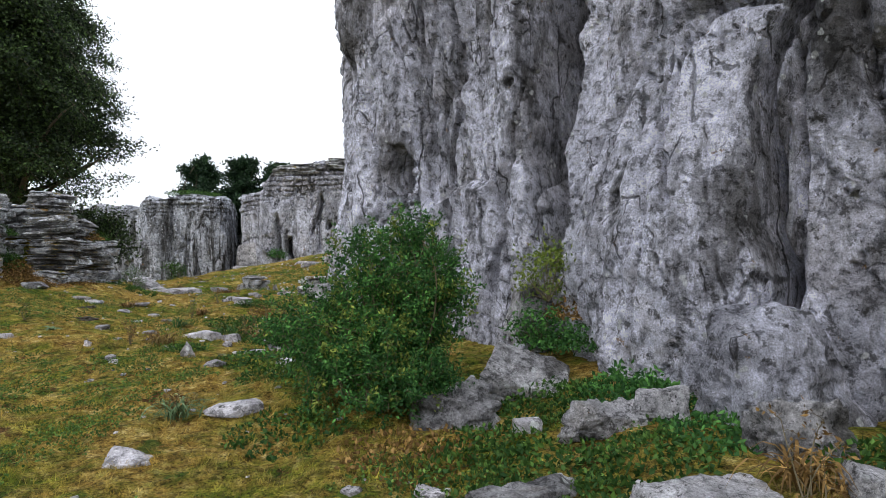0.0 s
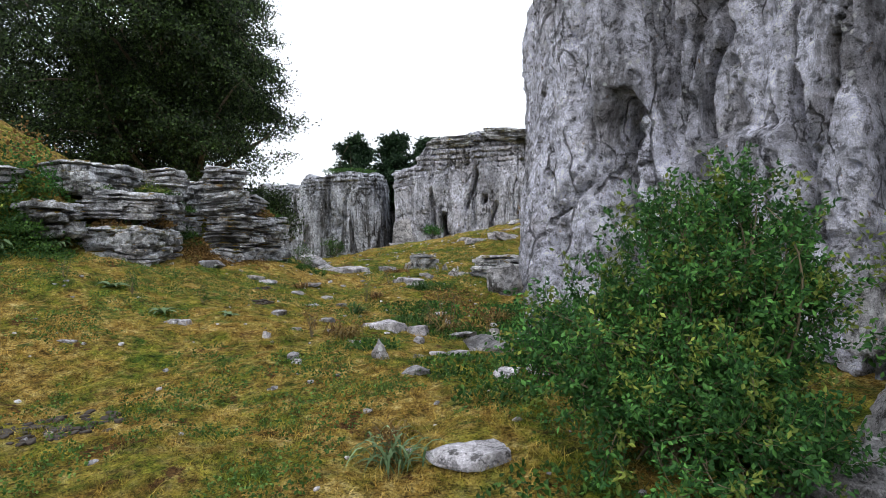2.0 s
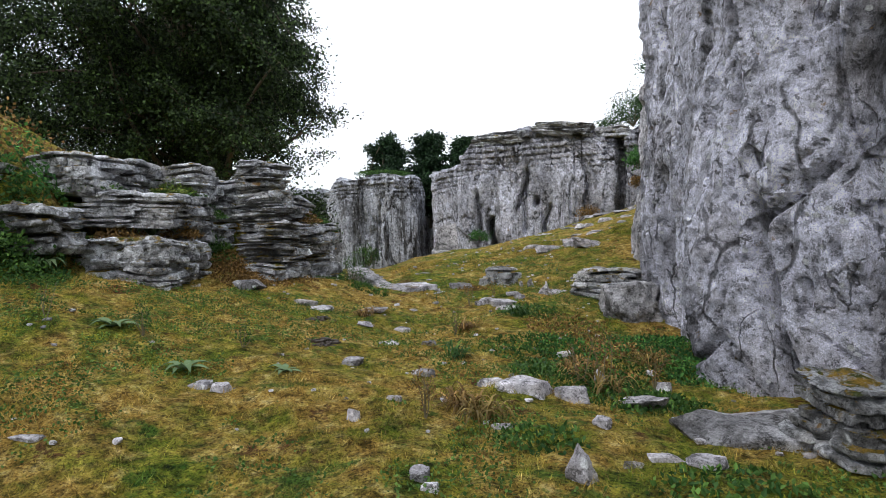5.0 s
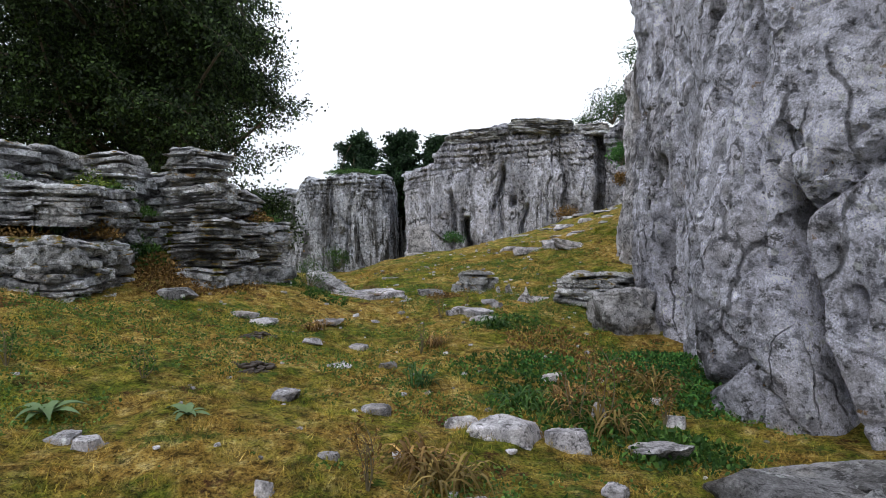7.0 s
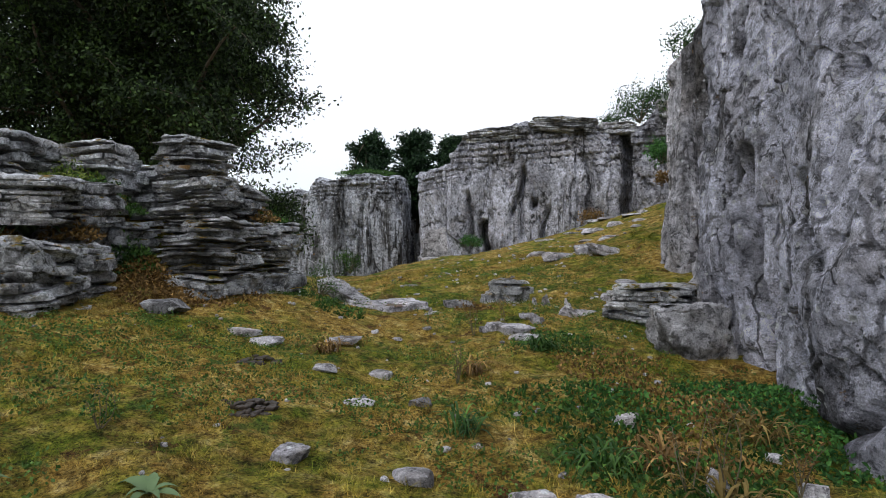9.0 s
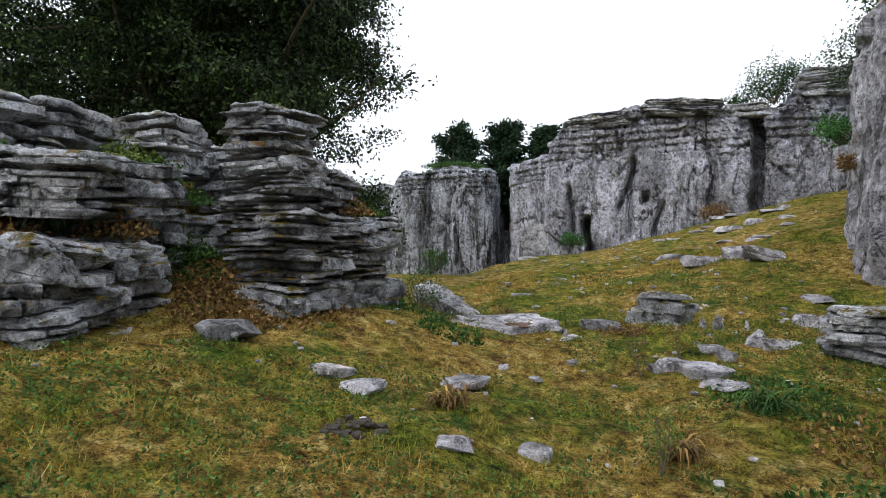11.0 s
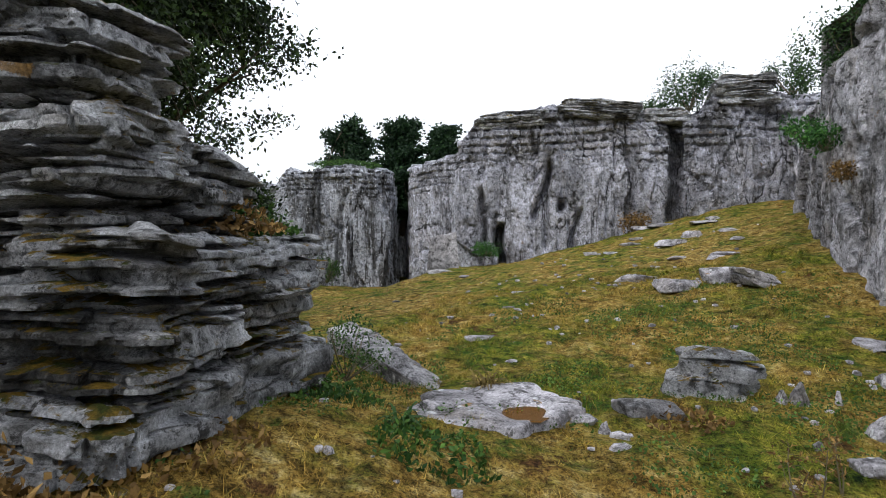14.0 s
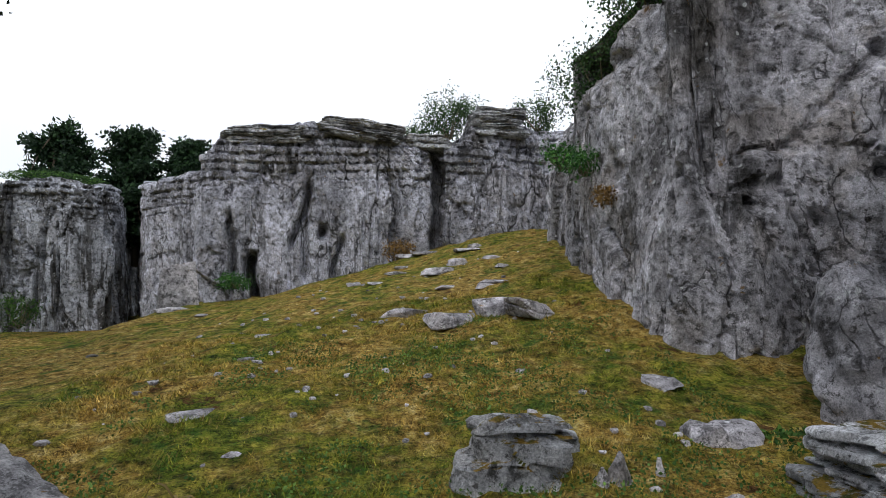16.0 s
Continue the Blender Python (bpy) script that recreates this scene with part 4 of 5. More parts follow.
def tree(name, foot, label, clumps, leaf, n_leaf, leaf_size, clump_size, trunk_r, trunk_top, seed, mat, limbs=30, droop=0.5, category="tree"):
    """clumps: (n, 3) places of leaf clumps round the crown; limbs reach to some of them."""
    rng = np.random.default_rng(seed)
    foot = np.asarray(foot, float)
    e = thing(name, foot, label, category)
    stem = arc(foot, trunk_top, 0.0, rng, 10)
    bits = [tube(stem, trunk_r, trunk_r * 0.45, 9)]
    for c in clumps[rng.choice(len(clumps), min(limbs, len(clumps)), replace=False)]:
        a = stem[rng.integers(3, 10)]
        bits.append(tube(arc(a, c, 0.12 * np.linalg.norm(c - a), rng, 9), trunk_r * 0.28, trunk_r * 0.03, 5))
    v, f = join(bits)
    mesh_part("trunk", v, f, BARK, e, origin=foot)
    k = rng.integers(0, len(clumps), n_leaf)
    out = rng.normal(size=(n_leaf, 3)) * clump_size
    p = clumps[k] + out
    v, f = leaves(p, leaf_size, leaf_size * 0.55, rng, droop=droop)
    mesh_part("crown", v, f, mat, e, kind="stuff", origin=foot, smooth_faces=False)
    return e


def crown_clumps(centre, radii, n, seed, shell=0.55):
    rng = np.random.default_rng(seed)
    d = rng.normal(size=(n, 3))
    d /= np.linalg.norm(d, axis=1)[:, None]
    r = rng.uniform(shell, 1.0, n) ** 0.7
    r = r * (1 + 0.28 * fbm(d * 2.2 + seed, 3, seed))
    return np.asarray(centre) + d * r[:, None] * np.asarray(radii)


# the dark beech on the bank
rng_b = np.random.default_rng(5)
big = np.vstack([crown_clumps((-16.6, 17.8, 7.4), (5.2, 4.7, 4.9), 720, 4, 0.62), crown_clumps((-16.6, 17.8, 6.9), (4.2, 3.4, 3.8), 420, 9, 0.1)])
sprays = []
for k in range(60):
    a0 = np.array([-12.2 + rng_b.uniform(-1.2, 0.5), 17.0 + rng_b.uniform(-2.2, 1.2), rng_b.uniform(4.2, 10.0)])
    reach = rng_b.uniform(0.9, 2.25) * (1.15 - abs(a0[2] - 7) / 6)
    uu = np.linspace(0, 1, 12)[:, None]
    sprays.append(a0 + uu * np.array([[reach, rng_b.uniform(-0.5, 0.5), 0.1]]) + uu ** 2 * np.array([[0.0, 0.0, -rng_b.uniform(0.8, 2.0)]]))
sprays = np.vstack(sprays)
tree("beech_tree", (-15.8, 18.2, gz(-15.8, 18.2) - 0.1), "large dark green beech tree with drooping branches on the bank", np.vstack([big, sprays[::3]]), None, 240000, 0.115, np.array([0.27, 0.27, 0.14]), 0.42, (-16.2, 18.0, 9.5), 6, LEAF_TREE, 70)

beech = bpy.data.objects["beech_tree"]
k_spray = rng_b.integers(0, len(sprays), 22000)
v_spray, f_spray = leaves(sprays[k_spray] + rng_b.normal(size=(22000, 3)) * np.array([0.15, 0.15, 0.11]), 0.08, 0.045, rng_b, droop=0.5)
mesh_part("spray", v_spray, f_spray, LEAF_BEECH_EDGE, beech, "hanging green leaf sprays", kind="stuff", origin=beech.location, smooth_faces=False)
v_twig, f_twig = join([tube(sprays[q * 12:q * 12 + 12], 0.018, 0.004, 4) for q in range(60)])
mesh_part("twig", v_twig, f_twig, BARK, beech, kind="stuff", origin=beech.location)

# conifers above the side cliff, and woods behind the bank
for k, (x, y, z, r, h) in enumerate(((-16.9, 38.0, 2.6, 2.5, 5.0), (-14.1, 38.4, 2.6, 2.5, 5.2), (-11.9, 38.9, 3.2, 1.7, 4.4))):
    rng_f = np.random.default_rng(60 + k)
    pts = []
    for q in range(130):
        hh = rng_f.uniform(0.05, 0.98)
        aa = rng_f.uniform(0, 2 * np.pi)
        reach = r * (1.0 - 0.78 * hh ** 1.8) * rng_f.uniform(0.5, 1.15)
        w = np.linspace(0.15, 1, 8)[:, None]
        pts.append(np.array([[x, y, z + hh * h]]) + w * np.array([[np.cos(aa) * reach, np.sin(aa) * reach, 0]]) + w ** 2 * np.array([[0, 0, rng_f.uniform(0.1, 0.45)]]))
    tree("pine_tree", (x, y, z - 0.6), "dark green pine with a ragged top above the cliff", np.vstack(pts), None, 20000, 0.22, np.array([0.16, 0.16, 0.11]), 0.14, (x, y, z + h), 70 + k, LEAF_FAR, 30, -0.2)


def bush(name, at, r, n, size, label, seed, mat, up=0.7, category="bush"):
    rng = np.random.default_rng(seed)
    at = np.asarray(at, float)
    c = crown_clumps(at + np.array([0, 0, r * up]), (r, r, r * up), 40, seed, 0.3)
    e = thing(name, at, label, category)
    bits = [tube(arc(at, k, 0.1 * r, rng, 6), 0.018 * r + 0.002, 0.002, 5) for k in c[:16]]
    v, f = join(bits)
    mesh_part("stem", v, f, TWIG, e, kind="stuff", origin=at)
    p = c[rng.integers(0, 40, n)] + rng.normal(size=(n, 3)) * r * 0.16
    v, f = leaves(p, size, size * 0.5, rng, droop=0.2)
    mesh_part("foliage", v, f, mat, e, kind="stuff", origin=at, smooth_faces=False)
    return e


bush("rim_bush", (-2.0, 29.2, 5.9), 1.0, 3960, 0.091, "green bush growing on the cliff rim", 81, LEAF_RIM)
bush("rim_bush", (-3.0, 29.4, 5.7), 0.5, 1260, 0.084, "small green bush growing on the cliff rim", 82, LEAF_RIM)
bush("rim_bush", (0.9, 29.0, 6.2), 0.8, 2340, 0.091, "green bush growing on the cliff rim", 83, LEAF_RIM)
bush("rim_bush", (-1.3, 20.0, 4.3), 0.95, 5400, 0.07, "dark green bush on the sloping cliff top", 84, LEAF_RIM)
bush("rim_bush", (-1.1, 18.6, 4.9), 0.8, 3960, 0.07, "dark green bush on the sloping cliff top", 85, LEAF_RIM)
bush("wall_plant", (1.45, 5.75, 0.9), 0.38, 900, 0.055, "yellow-green plant hanging in the mossy recess", 95, LEAF_YELLOW, 0.8)
bush("wall_plant", (1.35, 5.5, 0.45), 0.36, 900, 0.055, "dark green ivy at the foot of the recess", 97, LEAF_SHRUB, 0.6)
bush("wall_plant", (-2.0, 20.2, 3.4), 0.34, 700, 0.07, "green plant hanging from the cliff face", 86, LEAF_SHRUB)
bush("wall_plant", (-2.15, 19.0, 3.1), 0.30, 600, 0.07, "green plant rooted in a crack of the cliff", 87, LEAF_SHRUB)
bush("wall_plant", (-2.2, 18.3, 2.6), 0.2, 350, 0.06, "dry plant rooted in a crack of the cliff", 88, LEAF_DRY)
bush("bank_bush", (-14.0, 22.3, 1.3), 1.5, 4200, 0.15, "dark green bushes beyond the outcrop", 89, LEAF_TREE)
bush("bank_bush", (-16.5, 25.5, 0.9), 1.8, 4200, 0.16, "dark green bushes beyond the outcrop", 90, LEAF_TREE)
bush("cliff_foot_bush", (-15.4, 31.6, 0.0), 0.75, 900, 0.10, "thin green bush at the cliff foot", 91, LEAF_WEED)
bush("cliff_foot_bush", (-8.3, 27.4, 1.3), 0.45, 700, 0.09, "dark green bush at the cliff foot", 92, LEAF_SHRUB, 0.4)
bush("cliff_foot_bush", (-3.9, 27.6, 2.0), 0.5, 700, 0.08, "dry straw-coloured bush at the cliff foot", 93, LEAF_DRY, 0.6)
bush("sapling", (-7.75, 13.75, 0.62), 0.30, 1100, 0.032, "thin green sapling behind the leaning slab", 94, LEAF_WEED, 1.0)


# the leafy shrub beside the path
def shrub(at, label, seed):
    rng = np.random.default_rng(seed)
    at = np.asarray(at, float)
    e = thing("shrub", at, label, "shrub")
    stems, green, young = [], [], []
    for k in range(110):
        if k % 3 == 0:
            c, r = np.array([0.04, -0.42, 0.28]), np.array([0.58, 0.42, 0.36])
        elif k % 3 == 1:
            c, r = np.array([0.12, 0.10, 1.02]), np.array([0.56, 0.52, 0.62])
        else:
            c, r = np.array([-0.22, 0.05, 0.5]), np.array([0.76, 0.62, 0.5])
        d = rng.normal(size=3)
        d[2] = abs(d[2]) * 0.9 - 0.15
        d /= np.linalg.norm(d)
        tip = at + c + d * r * rng.uniform(0.82, 1.12)
        line = arc(at + rng.normal(size=3) * np.array([0.12, 0.12, 0.0]), tip, 0.18, rng, 12)
        stems.append(tube(line, 0.011, 0.003, 5))
        for j in range(18):
            b = line[rng.integers(4, 12)]
            g = (tip - at) / np.linalg.norm(tip - at) * 0.6 + rng.normal(size=3) * 0.75 + np.array([0, 0, 0.25])
            g *= rng.uniform(0.16, 0.36) / np.linalg.norm(g)
            tw = arc(b, b + g, -0.02, rng, 9)
            stems.append(tube(tw, 0.0028, 0.001, 3))
            for q in range(2, 9):
                bucket = young if (j % 5 == 0 and q > 4) else green
                bucket.append(np.repeat(tw[q:q + 1], 6, 0) + rng.normal(size=(6, 3)) * 0.02)
    v, f = join(stems)
    mesh_part("stem", v, f, TWIG, e, kind="stuff", origin=at)
    for nm, group_, mat in (("foliage", green, LEAF_SHRUB), ("young_foliage", young, LEAF_YELLOW)):
        v, f = leaves(np.vstack(group_), 0.042, 0.021, rng, droop=0.1)
        mesh_part(nm, v, f, mat, e, kind="stuff", origin=at, smooth_faces=False)


shrub((-0.25, 4.75, gz(-0.25, 4.75) - 0.05), "dense fresh green leafy shrub beside the cliff", 33)


# broad-leaved rosettes, ferns, weeds and dry stalks
def blade(root, direction, length, width, rise, n=7, cup=0.12):
    u = np.linspace(0, 1, n)
    d = np.asarray([direction[0], direction[1], 0.0])
    d /= np.linalg.norm(d)
    s = np.array([-d[1], d[0], 0])
    c = np.asarray(root) + d * (u * length)[:, None] + np.array([0, 0, 1.0]) * (rise * length * (u * 1.6 - 1.5 * u * u))[:, None]
    w = width * np.sin(np.pi * (0.08 + 0.92 * u) ** 0.8) * 0.5
    l = c + s * w[:, None] + np.array([0, 0, 1.0]) * (w * cup * 3)[:, None]
    r = c - s * w[:, None] + np.array([0, 0, 1.0]) * (w * cup * 3)[:, None]
    v = np.stack([l, c, r], 1).reshape(-1, 3)
    return v, grid_faces(n, 3)


def rosette(x, y, z, r, n, label, seed, mat, rise=0.6, width=0.36, name="rosette_plant"):
    rng = np.random.default_rng(seed)
    e = thing(name, (x, y, z), label, "plant", "broad-leaved plants")
    for k in range(n):
        a = k * 2.399 + rng.uniform(-0.2, 0.2)
        g = r * rng.uniform(0.6, 1.1) * (1 - 0.35 * k / n)
        v, f = blade((x, y, z), (math.cos(a), math.sin(a)), g, g * width, rise * rng.uniform(0.6, 1.3) + 0.6 * k / n)
        mesh_part("leaf", v, f, mat, e, origin=(x, y, z))


rosette(-9.0, 9.95, 1.62, 0.42, 15, "broad green mullein rosette on a mossy ledge", 1, LEAF_PALE, 1.0)
rosette(-9.3, 7.5, 1.2, 0.45, 14, "broad grey-green mullein rosette below the ledges", 2, LEAF_PALE, 1.0)
rosette(-9.1, 8.4, 1.25, 0.35, 12, "broad grey-green mullein rosette below the ledges", 3, LEAF_PALE, 0.9)
for k, (x, y, r) in enumerate(((-6.1, 7.2, 0.27), (-7.2, 7.55, 0.3), (-5.35, 7.55, 0.22), (-6.9, 13.1, 0.16))):
    rosette(x, y, gz(x, y), r, 8, "flat pale green mullein rosette in the turf", 4 + k, LEAF_PALE, 0.25)


def fern(x, y, r, n, label, seed, mat, name="fern"):
    rng = np.random.default_rng(seed)
    z = gz(x, y)
    e = thing(name, (x, y, z), label, "plant", "low tufted plants")
    bits = []
    for k in range(n):
        a = rng.uniform(0, 2 * np.pi)
        bits.append(blade((x + rng.normal() * r * 0.25, y + rng.normal() * r * 0.25, z), (math.cos(a), math.sin(a)), r * rng.uniform(0.6, 1.2), 0.010 + r * 0.03, rng.uniform(0.6, 1.6), 6))
    v, f = join(bits)
    mesh_part("frond", v, f, mat, e, kind="stuff", origin=(x, y, z))


for k, (x, y, r, m) in enumerate(((-1.95, 4.35, 0.24, LEAF_PALE), (-2.1, 4.75, 0.18, GRASS_DRY), (-3.55, 7.2, 0.24, GRASS_DRY), (-3.75, 7.35, 0.2, LEAF_DRY), (-2.75, 8.65, 0.28, GRASS_DRY), (-3.05, 9.3, 0.25, LEAF_DRY), (-4.55, 10.6, 0.2, LEAF_DRY), (-2.3, 10.0, 0.3, GRASS_DRY), (-6.0, 10.6, 0.2, LEAF_DRY), (-4.0, 11.6, 0.25, LEAF_WEED), (-4.3, 9.2, 0.22, LEAF_WEED), (-6.95, 12.6, 0.16, LEAF_WEED), (-3.4, 9.0, 0.25, LEAF_WEED), (-6.6, 13.9, 0.22, GRASS_DRY), (2.1, 2.2, 0.25, LEAF_DRY), (-9.1, 11.0, 0.45, GRASS_DRY))):
    fern(x, y, r, 60, "tuft of dry stems in the turf" if m in (GRASS_DRY, LEAF_DRY) else "pale green tufted plant in the turf", 200 + k, m)


def stalk(x, y, h, label, seed, mat):
    rng = np.random.default_rng(seed)
    z = gz(x, y)
    e = thing("weed_stalk", (x, y, z), label, "plant", "tall weed stalks")
    bits, tips = [], []
    for _ in range(rng.integers(3, 6)):
        t = np.array([x + rng.normal() * 0.16 * h, y + rng.normal() * 0.16 * h, z + h * rng.uniform(0.6, 1.05)])
        line = arc((x, y, z - 0.02), t, 0.02, rng, 8)
        bits.append(tube(line, 0.005, 0.002, 4))
        for q in line[3:]:
            b = q + rng.normal(size=3) * 0.09 * h
            bits.append(tube(arc(q, b, 0.01, rng, 4), 0.002, 0.001, 3))
            tips.append(b + rng.normal(size=(7, 3)) * 0.02)
    v, f = join(bits)
    mesh_part("stem", v, f, TWIG, e, kind="stuff", origin=(x, y, z))
    v, f = leaves(np.vstack(tips), 0.035, 0.014, rng)
    mesh_part("foliage", v, f, mat, e, kind="stuff", origin=(x, y, z), smooth_faces=False)


for k, (x, y, h, m) in enumerate(((-2.95, 8.75, 0.5, LEAF_DRY), (-2.75, 8.85, 0.55, LEAF_DRY), (-3.9, 7.0, 0.35, LEAF_DRY), (-4.9, 12.2, 0.5, LEAF_DRY), (-4.65, 10.4, 0.36, LEAF_YELLOW), (-7.6, 7.2, 0.35, LEAF_WEED), (-6.9, 7.6, 0.3, LEAF_WEED), (-6.1, 8.0, 0.25, LEAF_WEED), (-2.3, 9.2, 0.35, LEAF_DRY), (1.9, 1.75, 0.45, LEAF_DRY), (-4.6, 12.6, 0.3, LEAF_DRY), (-2.0, 4.4, 0.22, LEAF_DRY))):
    stalk(x, y, h, "brown dried thistle stalk in the turf" if m is LEAF_DRY else "thin green weed stalk in the turf", 300 + k, m)


# low weeds along the feet of rocks
def weeds(x, y, r, n, label, seed, mat, z=None, high=0.15, size=0.05):
    rng = np.random.default_rng(seed)
    a, q = rng.uniform(0, 2 * np.pi, n), r * np.sqrt(rng.uniform(0, 1, n))
    px, py = x + np.cos(a) * q, y + np.sin(a) * q
    base = ground_fine(px, py) if z is None else np.full(n, z)
    p = np.stack([px, py, base + rng.uniform(0, 1, n) ** 1.5 * high * (1.1 - q / r)], -1)
    v, f = leaves(p, size, size * 0.6, rng, np.array([[0, 0, 0.5]]))
    o = (x, y, gz(x, y) if z is None else z)
    return mesh_part("weed_patch", v, f, mat, label=label, category="plant", group="low weeds", kind="stuff", smooth_faces=False, origin=o)


for k, (x, y, r, n, m, h) in enumerate(((1.2, 4.2, 0.45, 900, LEAF_WEED, 0.2), (1.75, 4.0, 0.4, 900, LEAF_SHRUB, 0.25), (0.7, 3.6, 0.4, 500, LEAF_WEED, 0.1), (-1.75, 10.0, 0.55, 1200, LEAF_SHRUB, 0.18), (-1.9, 10.9, 0.5, 900, LEAF_SHRUB, 0.15), (-2.2, 8.6, 0.4, 500, LEAF_WEED, 0.12), (-2.0, 6.3, 0.45, 600, LEAF_WEED, 0.08),
                                        (-1.5, 5.6, 0.4, 600, LEAF_WEED, 0.1), (-0.9, 4.0, 0.5, 700, LEAF_WEED, 0.08), (-3.1, 6.9, 0.3, 300, LEAF_WEED, 0.08), (-8.35, 11.0, 0.45, 1400, LEAF_DRY, 0.15), (-8.1, 10.75, 0.45, 1200, LEAF_DRY, 0.12), (-8.6, 10.9, 0.3, 500, LEAF_WEED, 0.2), (-7.5, 12.9, 0.3, 500, LEAF_WEED, 0.15), (-9.2, 7.9, 0.7, 1900, LEAF_WEED, 0.5), (-9.4, 6.8, 0.8, 1900, LEAF_WEED, 0.55),
                                        (-9.7, 5.6, 0.8, 1500, LEAF_WEED, 0.5), (-6.7, 12.3, 0.35, 450, LEAF_WEED, 0.07), (-3.2, 10.3, 0.5, 700, LEAF_SHRUB, 0.1), (-2.6, 14.4, 0.35, 400, LEAF_WEED, 0.1), (2.6, 2.4, 0.4, 700, LEAF_WEED, 0.15), (1.3, 2.2, 0.4, 500, LEAF_WEED, 0.1), (0.5, 3.1, 0.5, 700, LEAF_WEED, 0.06), (1.0, 3.0, 0.5, 700, LEAF_WEED, 0.07), (2.1, 3.0, 0.4, 700, LEAF_SHRUB, 0.12), (1.5, 2.7, 0.4, 600, LEAF_WEED, 0.08), (1.95, 3.75, 0.35, 700, LEAF_SHRUB, 0.25), (0.1, 3.5, 0.5, 600, LEAF_DRY, 0.04), (-2.6, 10.6, 0.6, 800, LEAF_DRY, 0.12), (-2.9, 9.5, 0.5, 600, LEAF_DRY, 0.1), (-2.2, 9.9, 0.5, 700, LEAF_WEED, 0.1), (-3.3, 11.3, 0.6, 700, LEAF_DRY, 0.08), (-7.9, 11.0, 0.45, 700, LEAF_DRY, 0.14), (-7.6, 11.6, 0.3, 300, LEAF_DRY, 0.1), (-5.2, 13.5, 0.3, 300, LEAF_DRY, 0.08), (-3.9, 11.9, 0.5, 600, LEAF_WEED, 0.1), (-3.0, 9.1, 0.7, 1800, LEAF_WEED, 0.12), (-2.5, 8.5, 0.6, 1300, LEAF_WEED, 0.12), (-3.5, 10.0, 0.7, 1400, LEAF_WEED, 0.10), (-2.3, 10.9, 0.6, 1400, LEAF_SHRUB, 0.14))):
    weeds(x, y, r, n, "brown withered fern and weeds at the rock foot" if m is LEAF_DRY else "low green weeds growing at the rock foot", 400 + k, m, high=h)
for k, (x, y, z, r, n, m) in enumerate(((-9.6, 9.1, 1.5, 0.45, 1000, LEAF_WEED), (-9.55, 7.9, 1.55, 0.6, 1500, LEAF_WEED), (-9.9, 7.6, 1.9, 0.5, 900, LEAF_YELLOW), (-9.9, 6.3, 1.7, 0.6, 1400, LEAF_WEED), (-10.0, 9.3, 2.0, 0.4, 700, LEAF_YELLOW), (-9.45, 10.9, 2.3, 0.35, 500, LEAF_YELLOW), (-8.9, 11.0, 1.9, 0.3, 500, LEAF_WEED), (-8.75, 10.95, 1.4, 0.3, 400, LEAF_WEED), (-9.5, 11.0, 2.25, 0.5, 900, LEAF_WEED), (-9.6, 9.6, 2.25, 0.4, 600, LEAF_WEED), (-9.2, 9.6, 1.6, 0.35, 500, LEAF_DRY), (-8.7, 10.2, 1.6, 0.3, 500, LEAF_DRY), (-8.0, 12.4, 1.82, 0.35, 700, LEAF_DRY), (-7.95, 12.7, 1.8, 0.3, 400, LEAF_WEED), (-10.0, 8.9, 2.2, 0.5, 800, LEAF_WEED), (1.75, 5.7, 0.75, 0.35, 700, LEAF_DRY), (1.6, 5.3, 0.5, 0.4, 900, LEAF_SHRUB), (-15.5, 34.0, 5.1, 1.6, 3500, LEAF_WEED))):
    weeds(x, y, r, n, "withered brown fern on a rock ledge" if m is LEAF_DRY else "green weeds growing on a rock ledge", 450 + k, m, z, 0.3)


# leafy weeds that climb the rocky bank
def climbing_weeds(x, y, r, n, label, seed, mat, size=0.075, low=0.05, high=0.4):
    rng = np.random.default_rng(seed)
    c = np.stack([x + rng.normal(size=26) * r * 0.5, y + rng.normal(size=26) * r * 0.6], -1)
    pick = c[rng.integers(0, 26, n)] + rng.normal(size=(n, 2)) * 0.09
    p = np.column_stack([pick, ground_fine(pick[:, 0], pick[:, 1]) + low + rng.uniform(0, 1, n) ** 1.3 * high * (0.5 + _hash((pick[:, 0] * 6).astype(np.int64), (pick[:, 1] * 6).astype(np.int64), 0, seed))])
    v, f = leaves(p, size, size * 0.62, rng, np.array([[0.5, -0.3, 0.2]]))
    mesh_part("weed_patch", v, f, mat, label=label, category="plant", group="low weeds", kind="stuff", smooth_faces=False, origin=(x, y, gz(x, y)))


for k, (x, y, r, n, m) in enumerate(((-9.5, 8.2, 0.5, 900, LEAF_WEED), (-9.8, 7.4, 0.6, 1100, LEAF_WEED), (-10.0, 6.5, 0.7, 1200, LEAF_WEED), (-10.3, 5.4, 0.8, 1200, LEAF_WEED), (-9.9, 7.0, 0.5, 500, LEAF_YELLOW), (-9.9, 8.9, 0.45, 600, LEAF_SHRUB), (-10.4, 7.8, 0.5, 500, LEAF_DRY), (-10.6, 9.3, 0.5, 400, LEAF_DRY), (-10.9, 6.2, 0.6, 500, LEAF_YELLOW), (-9.8, 6.0, 0.5, 500, LEAF_SHRUB))):
    climbing_weeds(x, y, r, n, "withered brown weeds on the rocky bank" if m is LEAF_DRY else "leafy green weeds climbing the rocky bank", 520 + k, m)


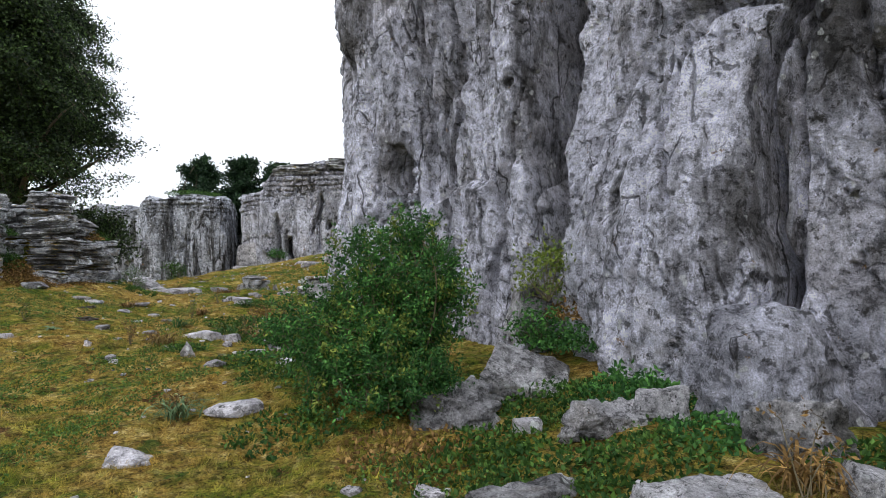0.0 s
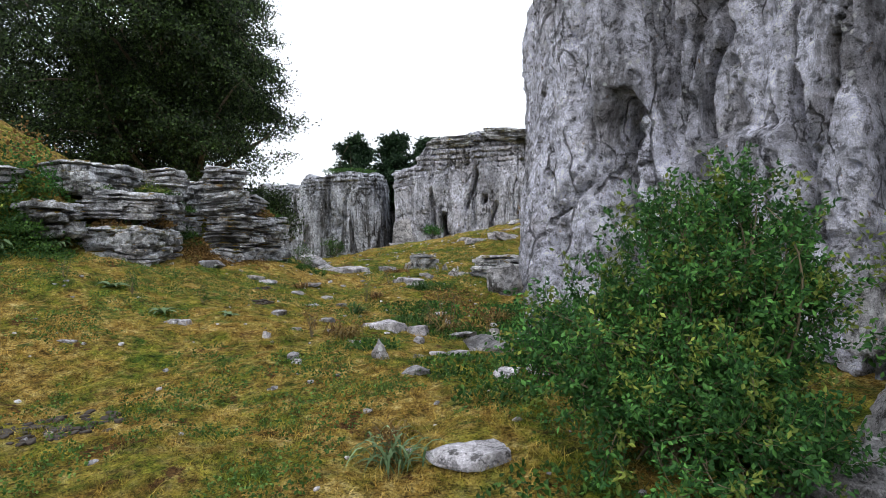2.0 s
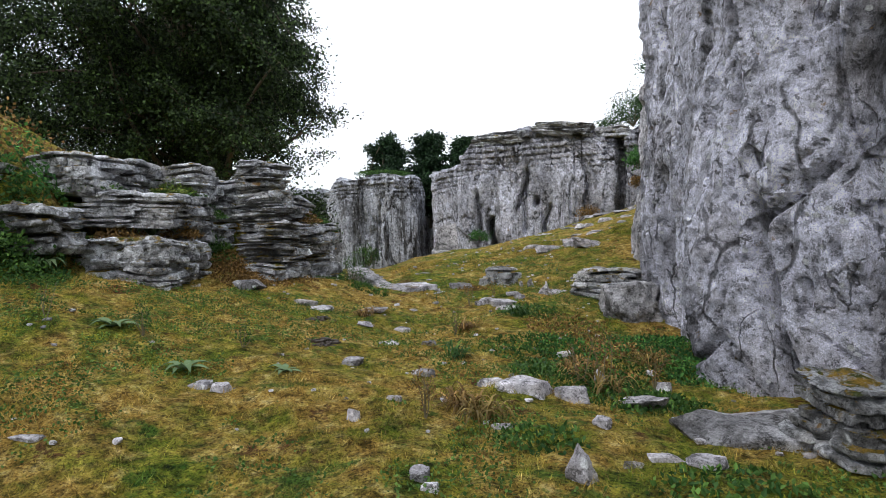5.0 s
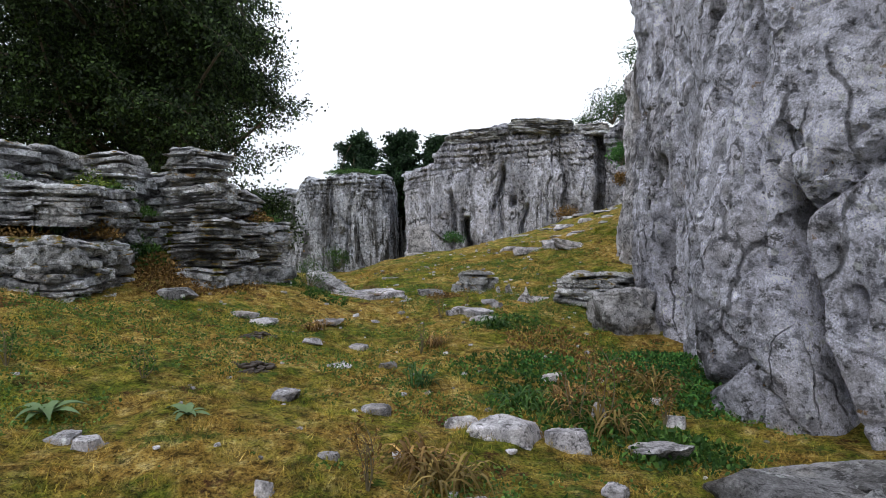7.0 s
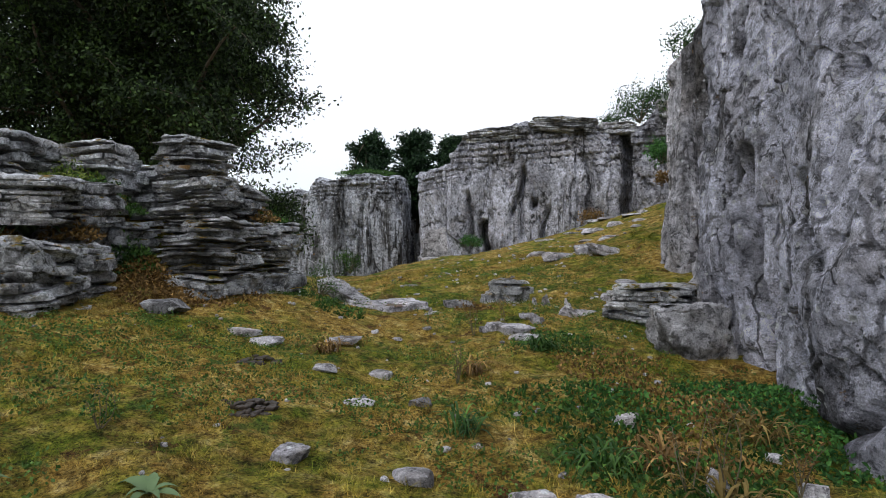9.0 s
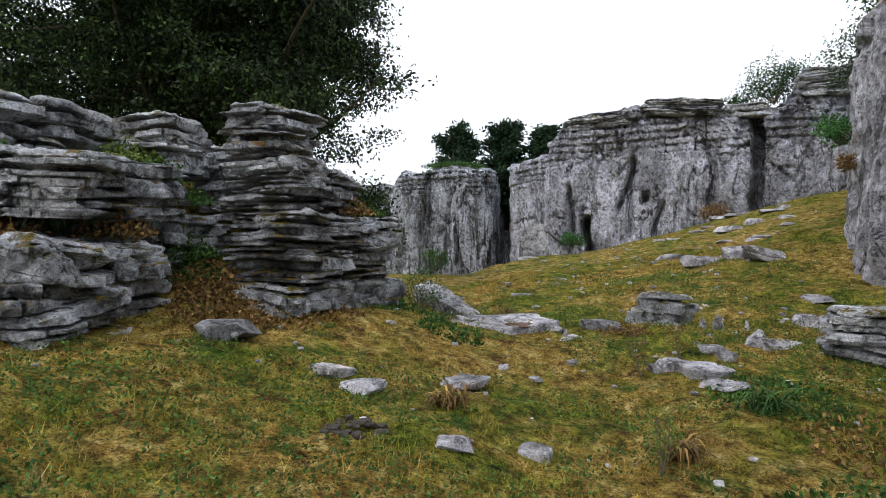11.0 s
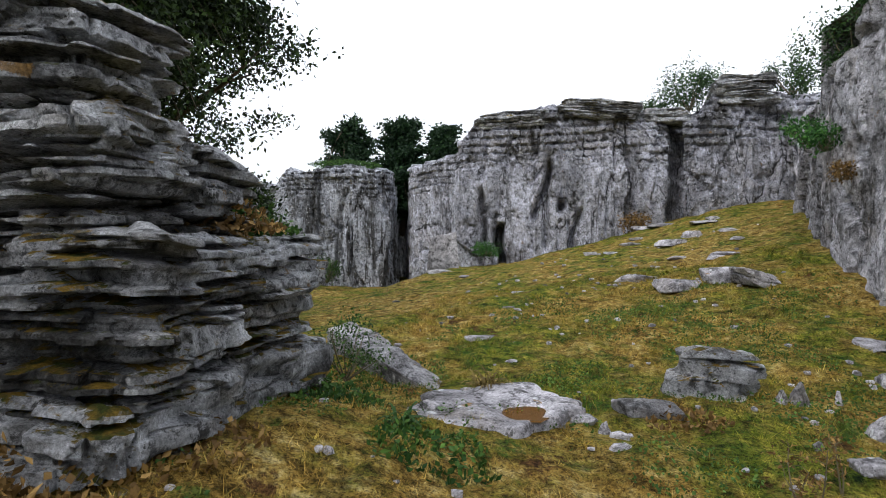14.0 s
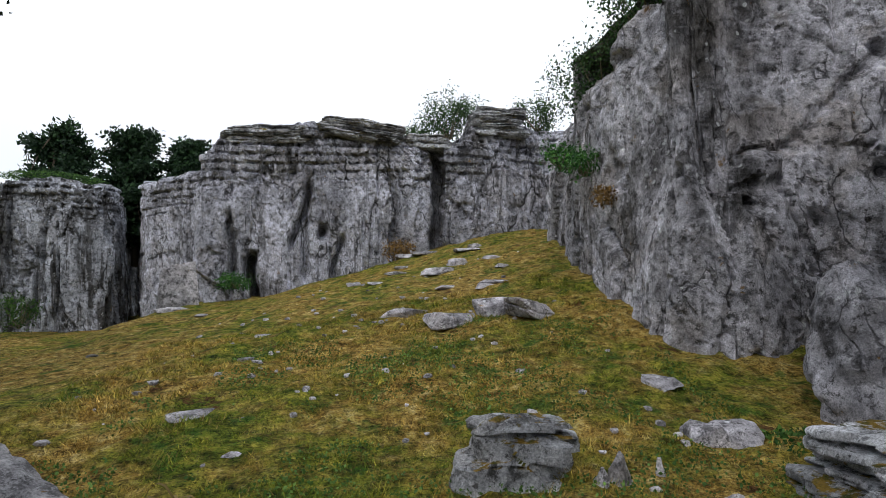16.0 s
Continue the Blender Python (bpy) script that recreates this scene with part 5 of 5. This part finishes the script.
# dung in the turf
def dung(x, y, seed, r=0.19, n=34, pile=0.05, label="dark brown crumbled dung on the turf", name="dung_heap", category="dung"):
    rng = np.random.default_rng(seed)
    e = thing(name, (x, y, gz(x, y)), label, category, "dung heaps" if category == "dung" else "")
    for k in range(n):
        a, q = rng.uniform(0, 6.28), r * math.sqrt(rng.uniform(0, 1))
        w = rng.uniform(0.04, 0.08)
        v, f = rock_shape(w, w, w * 0.5, 3, 900 + seed * 20 + k)
        xx, yy = x + q * math.cos(a), y + q * math.sin(a)
        ob = mesh_part("lump", v, f, DUNG, e)
        ob.location = (xx - x, yy - y, gz(xx, yy) - gz(x, y) - 0.01 + pile * max(0, 1 - q / (0.8 * r)))


dung(-5.70, 8.83, 1)
dung(-6.2, 9.75, 2)
dung(-4.55, 4.4, 3, 0.42, 110, 0.015, "patch of bare dark brown soil crumbs in the turf", "soil_patch", "soil")


# ---- grass ----
def grass(name, n, mat, label, seed, height, lo, hi):
    rng = np.random.default_rng(seed)
    x, y = rng.uniform(-9.5, 2.5, n * 3), 1.0 + 19 * rng.uniform(0, 1, n * 3) ** 1.25
    p = np.stack([x, y, 0 * x], -1)
    k = fbm(p * 0.9, 4, 77) + 0.35 * fbm(p * 4, 2, 78)
    ok = (k > lo) & (k < hi)
    ok &= (y > 10) | (x < 0.8 + 0 * y)
    ok &= x < np.interp(y, [0, 4, 6, 9, 13, 15, 20], [2.6, 2.0, 0.5, -1.3, -2.2, -2.7, -2.1])
    ok &= x > front_line(y) + 0.1
    x, y = x[ok][:n], y[ok][:n]
    m = len(x)
    z = ground_fine(x, y) - 0.004
    tuft = fbm(np.stack([x, y, 0 * x], -1) * 5.5, 3, 79)
    h = height * rng.uniform(0.4, 1.3, m) * np.clip(0.75 + 1.3 * tuft, 0.3, 2.4)
    a = rng.uniform(0, 2 * np.pi, m)
    w = 0.0028 + 0.0006 * np.clip(y - 13, 0, 6)
    lean = rng.normal(size=(m, 2)) * 0.7
    b0 = np.stack([x - np.cos(a) * w, y - np.sin(a) * w, z], -1)
    b1 = np.stack([x + np.cos(a) * w, y + np.sin(a) * w, z], -1)
    tip = np.stack([x + lean[:, 0] * h, y + lean[:, 1] * h, z + h], -1)
    v = np.stack([b0, b1, tip], 1).reshape(-1, 3)
    f = np.arange(m * 3).reshape(-1, 3)
    return mesh_part(name, v, f, mat, label=label, category="grass", kind="stuff", smooth_faces=False)


grass("grass", 330000, GRASS, "short grazed yellow-green grass blades", 1, 0.034, -9, 9)
grass("dry_grass", 30000, GRASS_DRY, "short dry straw-coloured grass blades", 2, 0.032, 0.05, 9)


# small round-leaved herbs in patches
def herbs(n, seed):
    rng = np.random.default_rng(seed)
    x, y = rng.uniform(-9, 2.2, n * 6), 1.2 + 17 * rng.uniform(0, 1, n * 6) ** 1.3
    k = fbm(np.stack([x, y, 0 * x], -1) * 1.5, 5, 91, 0.65)
    ok = (k > 0.22) & (x > front_line(y) + 0.2) & (x < np.interp(y, [0, 4, 6, 9, 13, 15, 20], [2.6, 1.9, 0.5, -1.3, -2.2, -2.7, -2.1]))
    x, y = x[ok][:n], y[ok][:n]
    p = np.stack([x, y, ground_fine(x, y) + rng.uniform(0.0, 0.045, len(x))], -1)
    v, f = leaves(p, 0.026, 0.020, rng, np.array([[0, 0, 0.25]]))
    mesh_part("herbs", v, f, LEAF_HERB, label="patches of small round green herb leaves in the turf", category="plant", kind="stuff", smooth_faces=False)


herbs(60000, 6)


# ---- pebbles ----
def pebbles(n, seed):
    rng = np.random.default_rng(seed)
    vs, fs, k = [], [], 0
    for i in range(n):
        y = 1.5 + 22 * rng.uniform() ** 1.2
        x = rng.uniform(-8.0, np.interp(y, [0, 4, 6, 9, 13, 15, 20, 25], [2.4, 1.8, 0.3, -1.5, -2.6, -3.0, -2.4, -1.2]))
        w = rng.uniform(0.02, 0.065) * (1 + 0.04 * max(0, y - 12))
        v, f = rock_shape(w * 1.3, w, w * 0.7, 3, 5000 + i, planes=4, grain=0.0)
        v, f = v[:], np.asarray(f)
        a = rng.uniform(0, 6.28)
        v = np.stack([v[:, 0] * math.cos(a) - v[:, 1] * math.sin(a) + x, v[:, 0] * math.sin(a) + v[:, 1] * math.cos(a) + y, v[:, 2] + gz(x, y) - 0.004], -1)
        vs.append(v)
        fs.append(f + k)
        k += len(v)
    mesh_part("pebbles", np.vstack(vs), np.vstack(fs), ROCK_STONE, label="small pale limestone chips scattered in the turf", category="pebbles", kind="stuff", smooth_faces=False)


BALLS[3] = ball(2)
pebbles(340, 8)
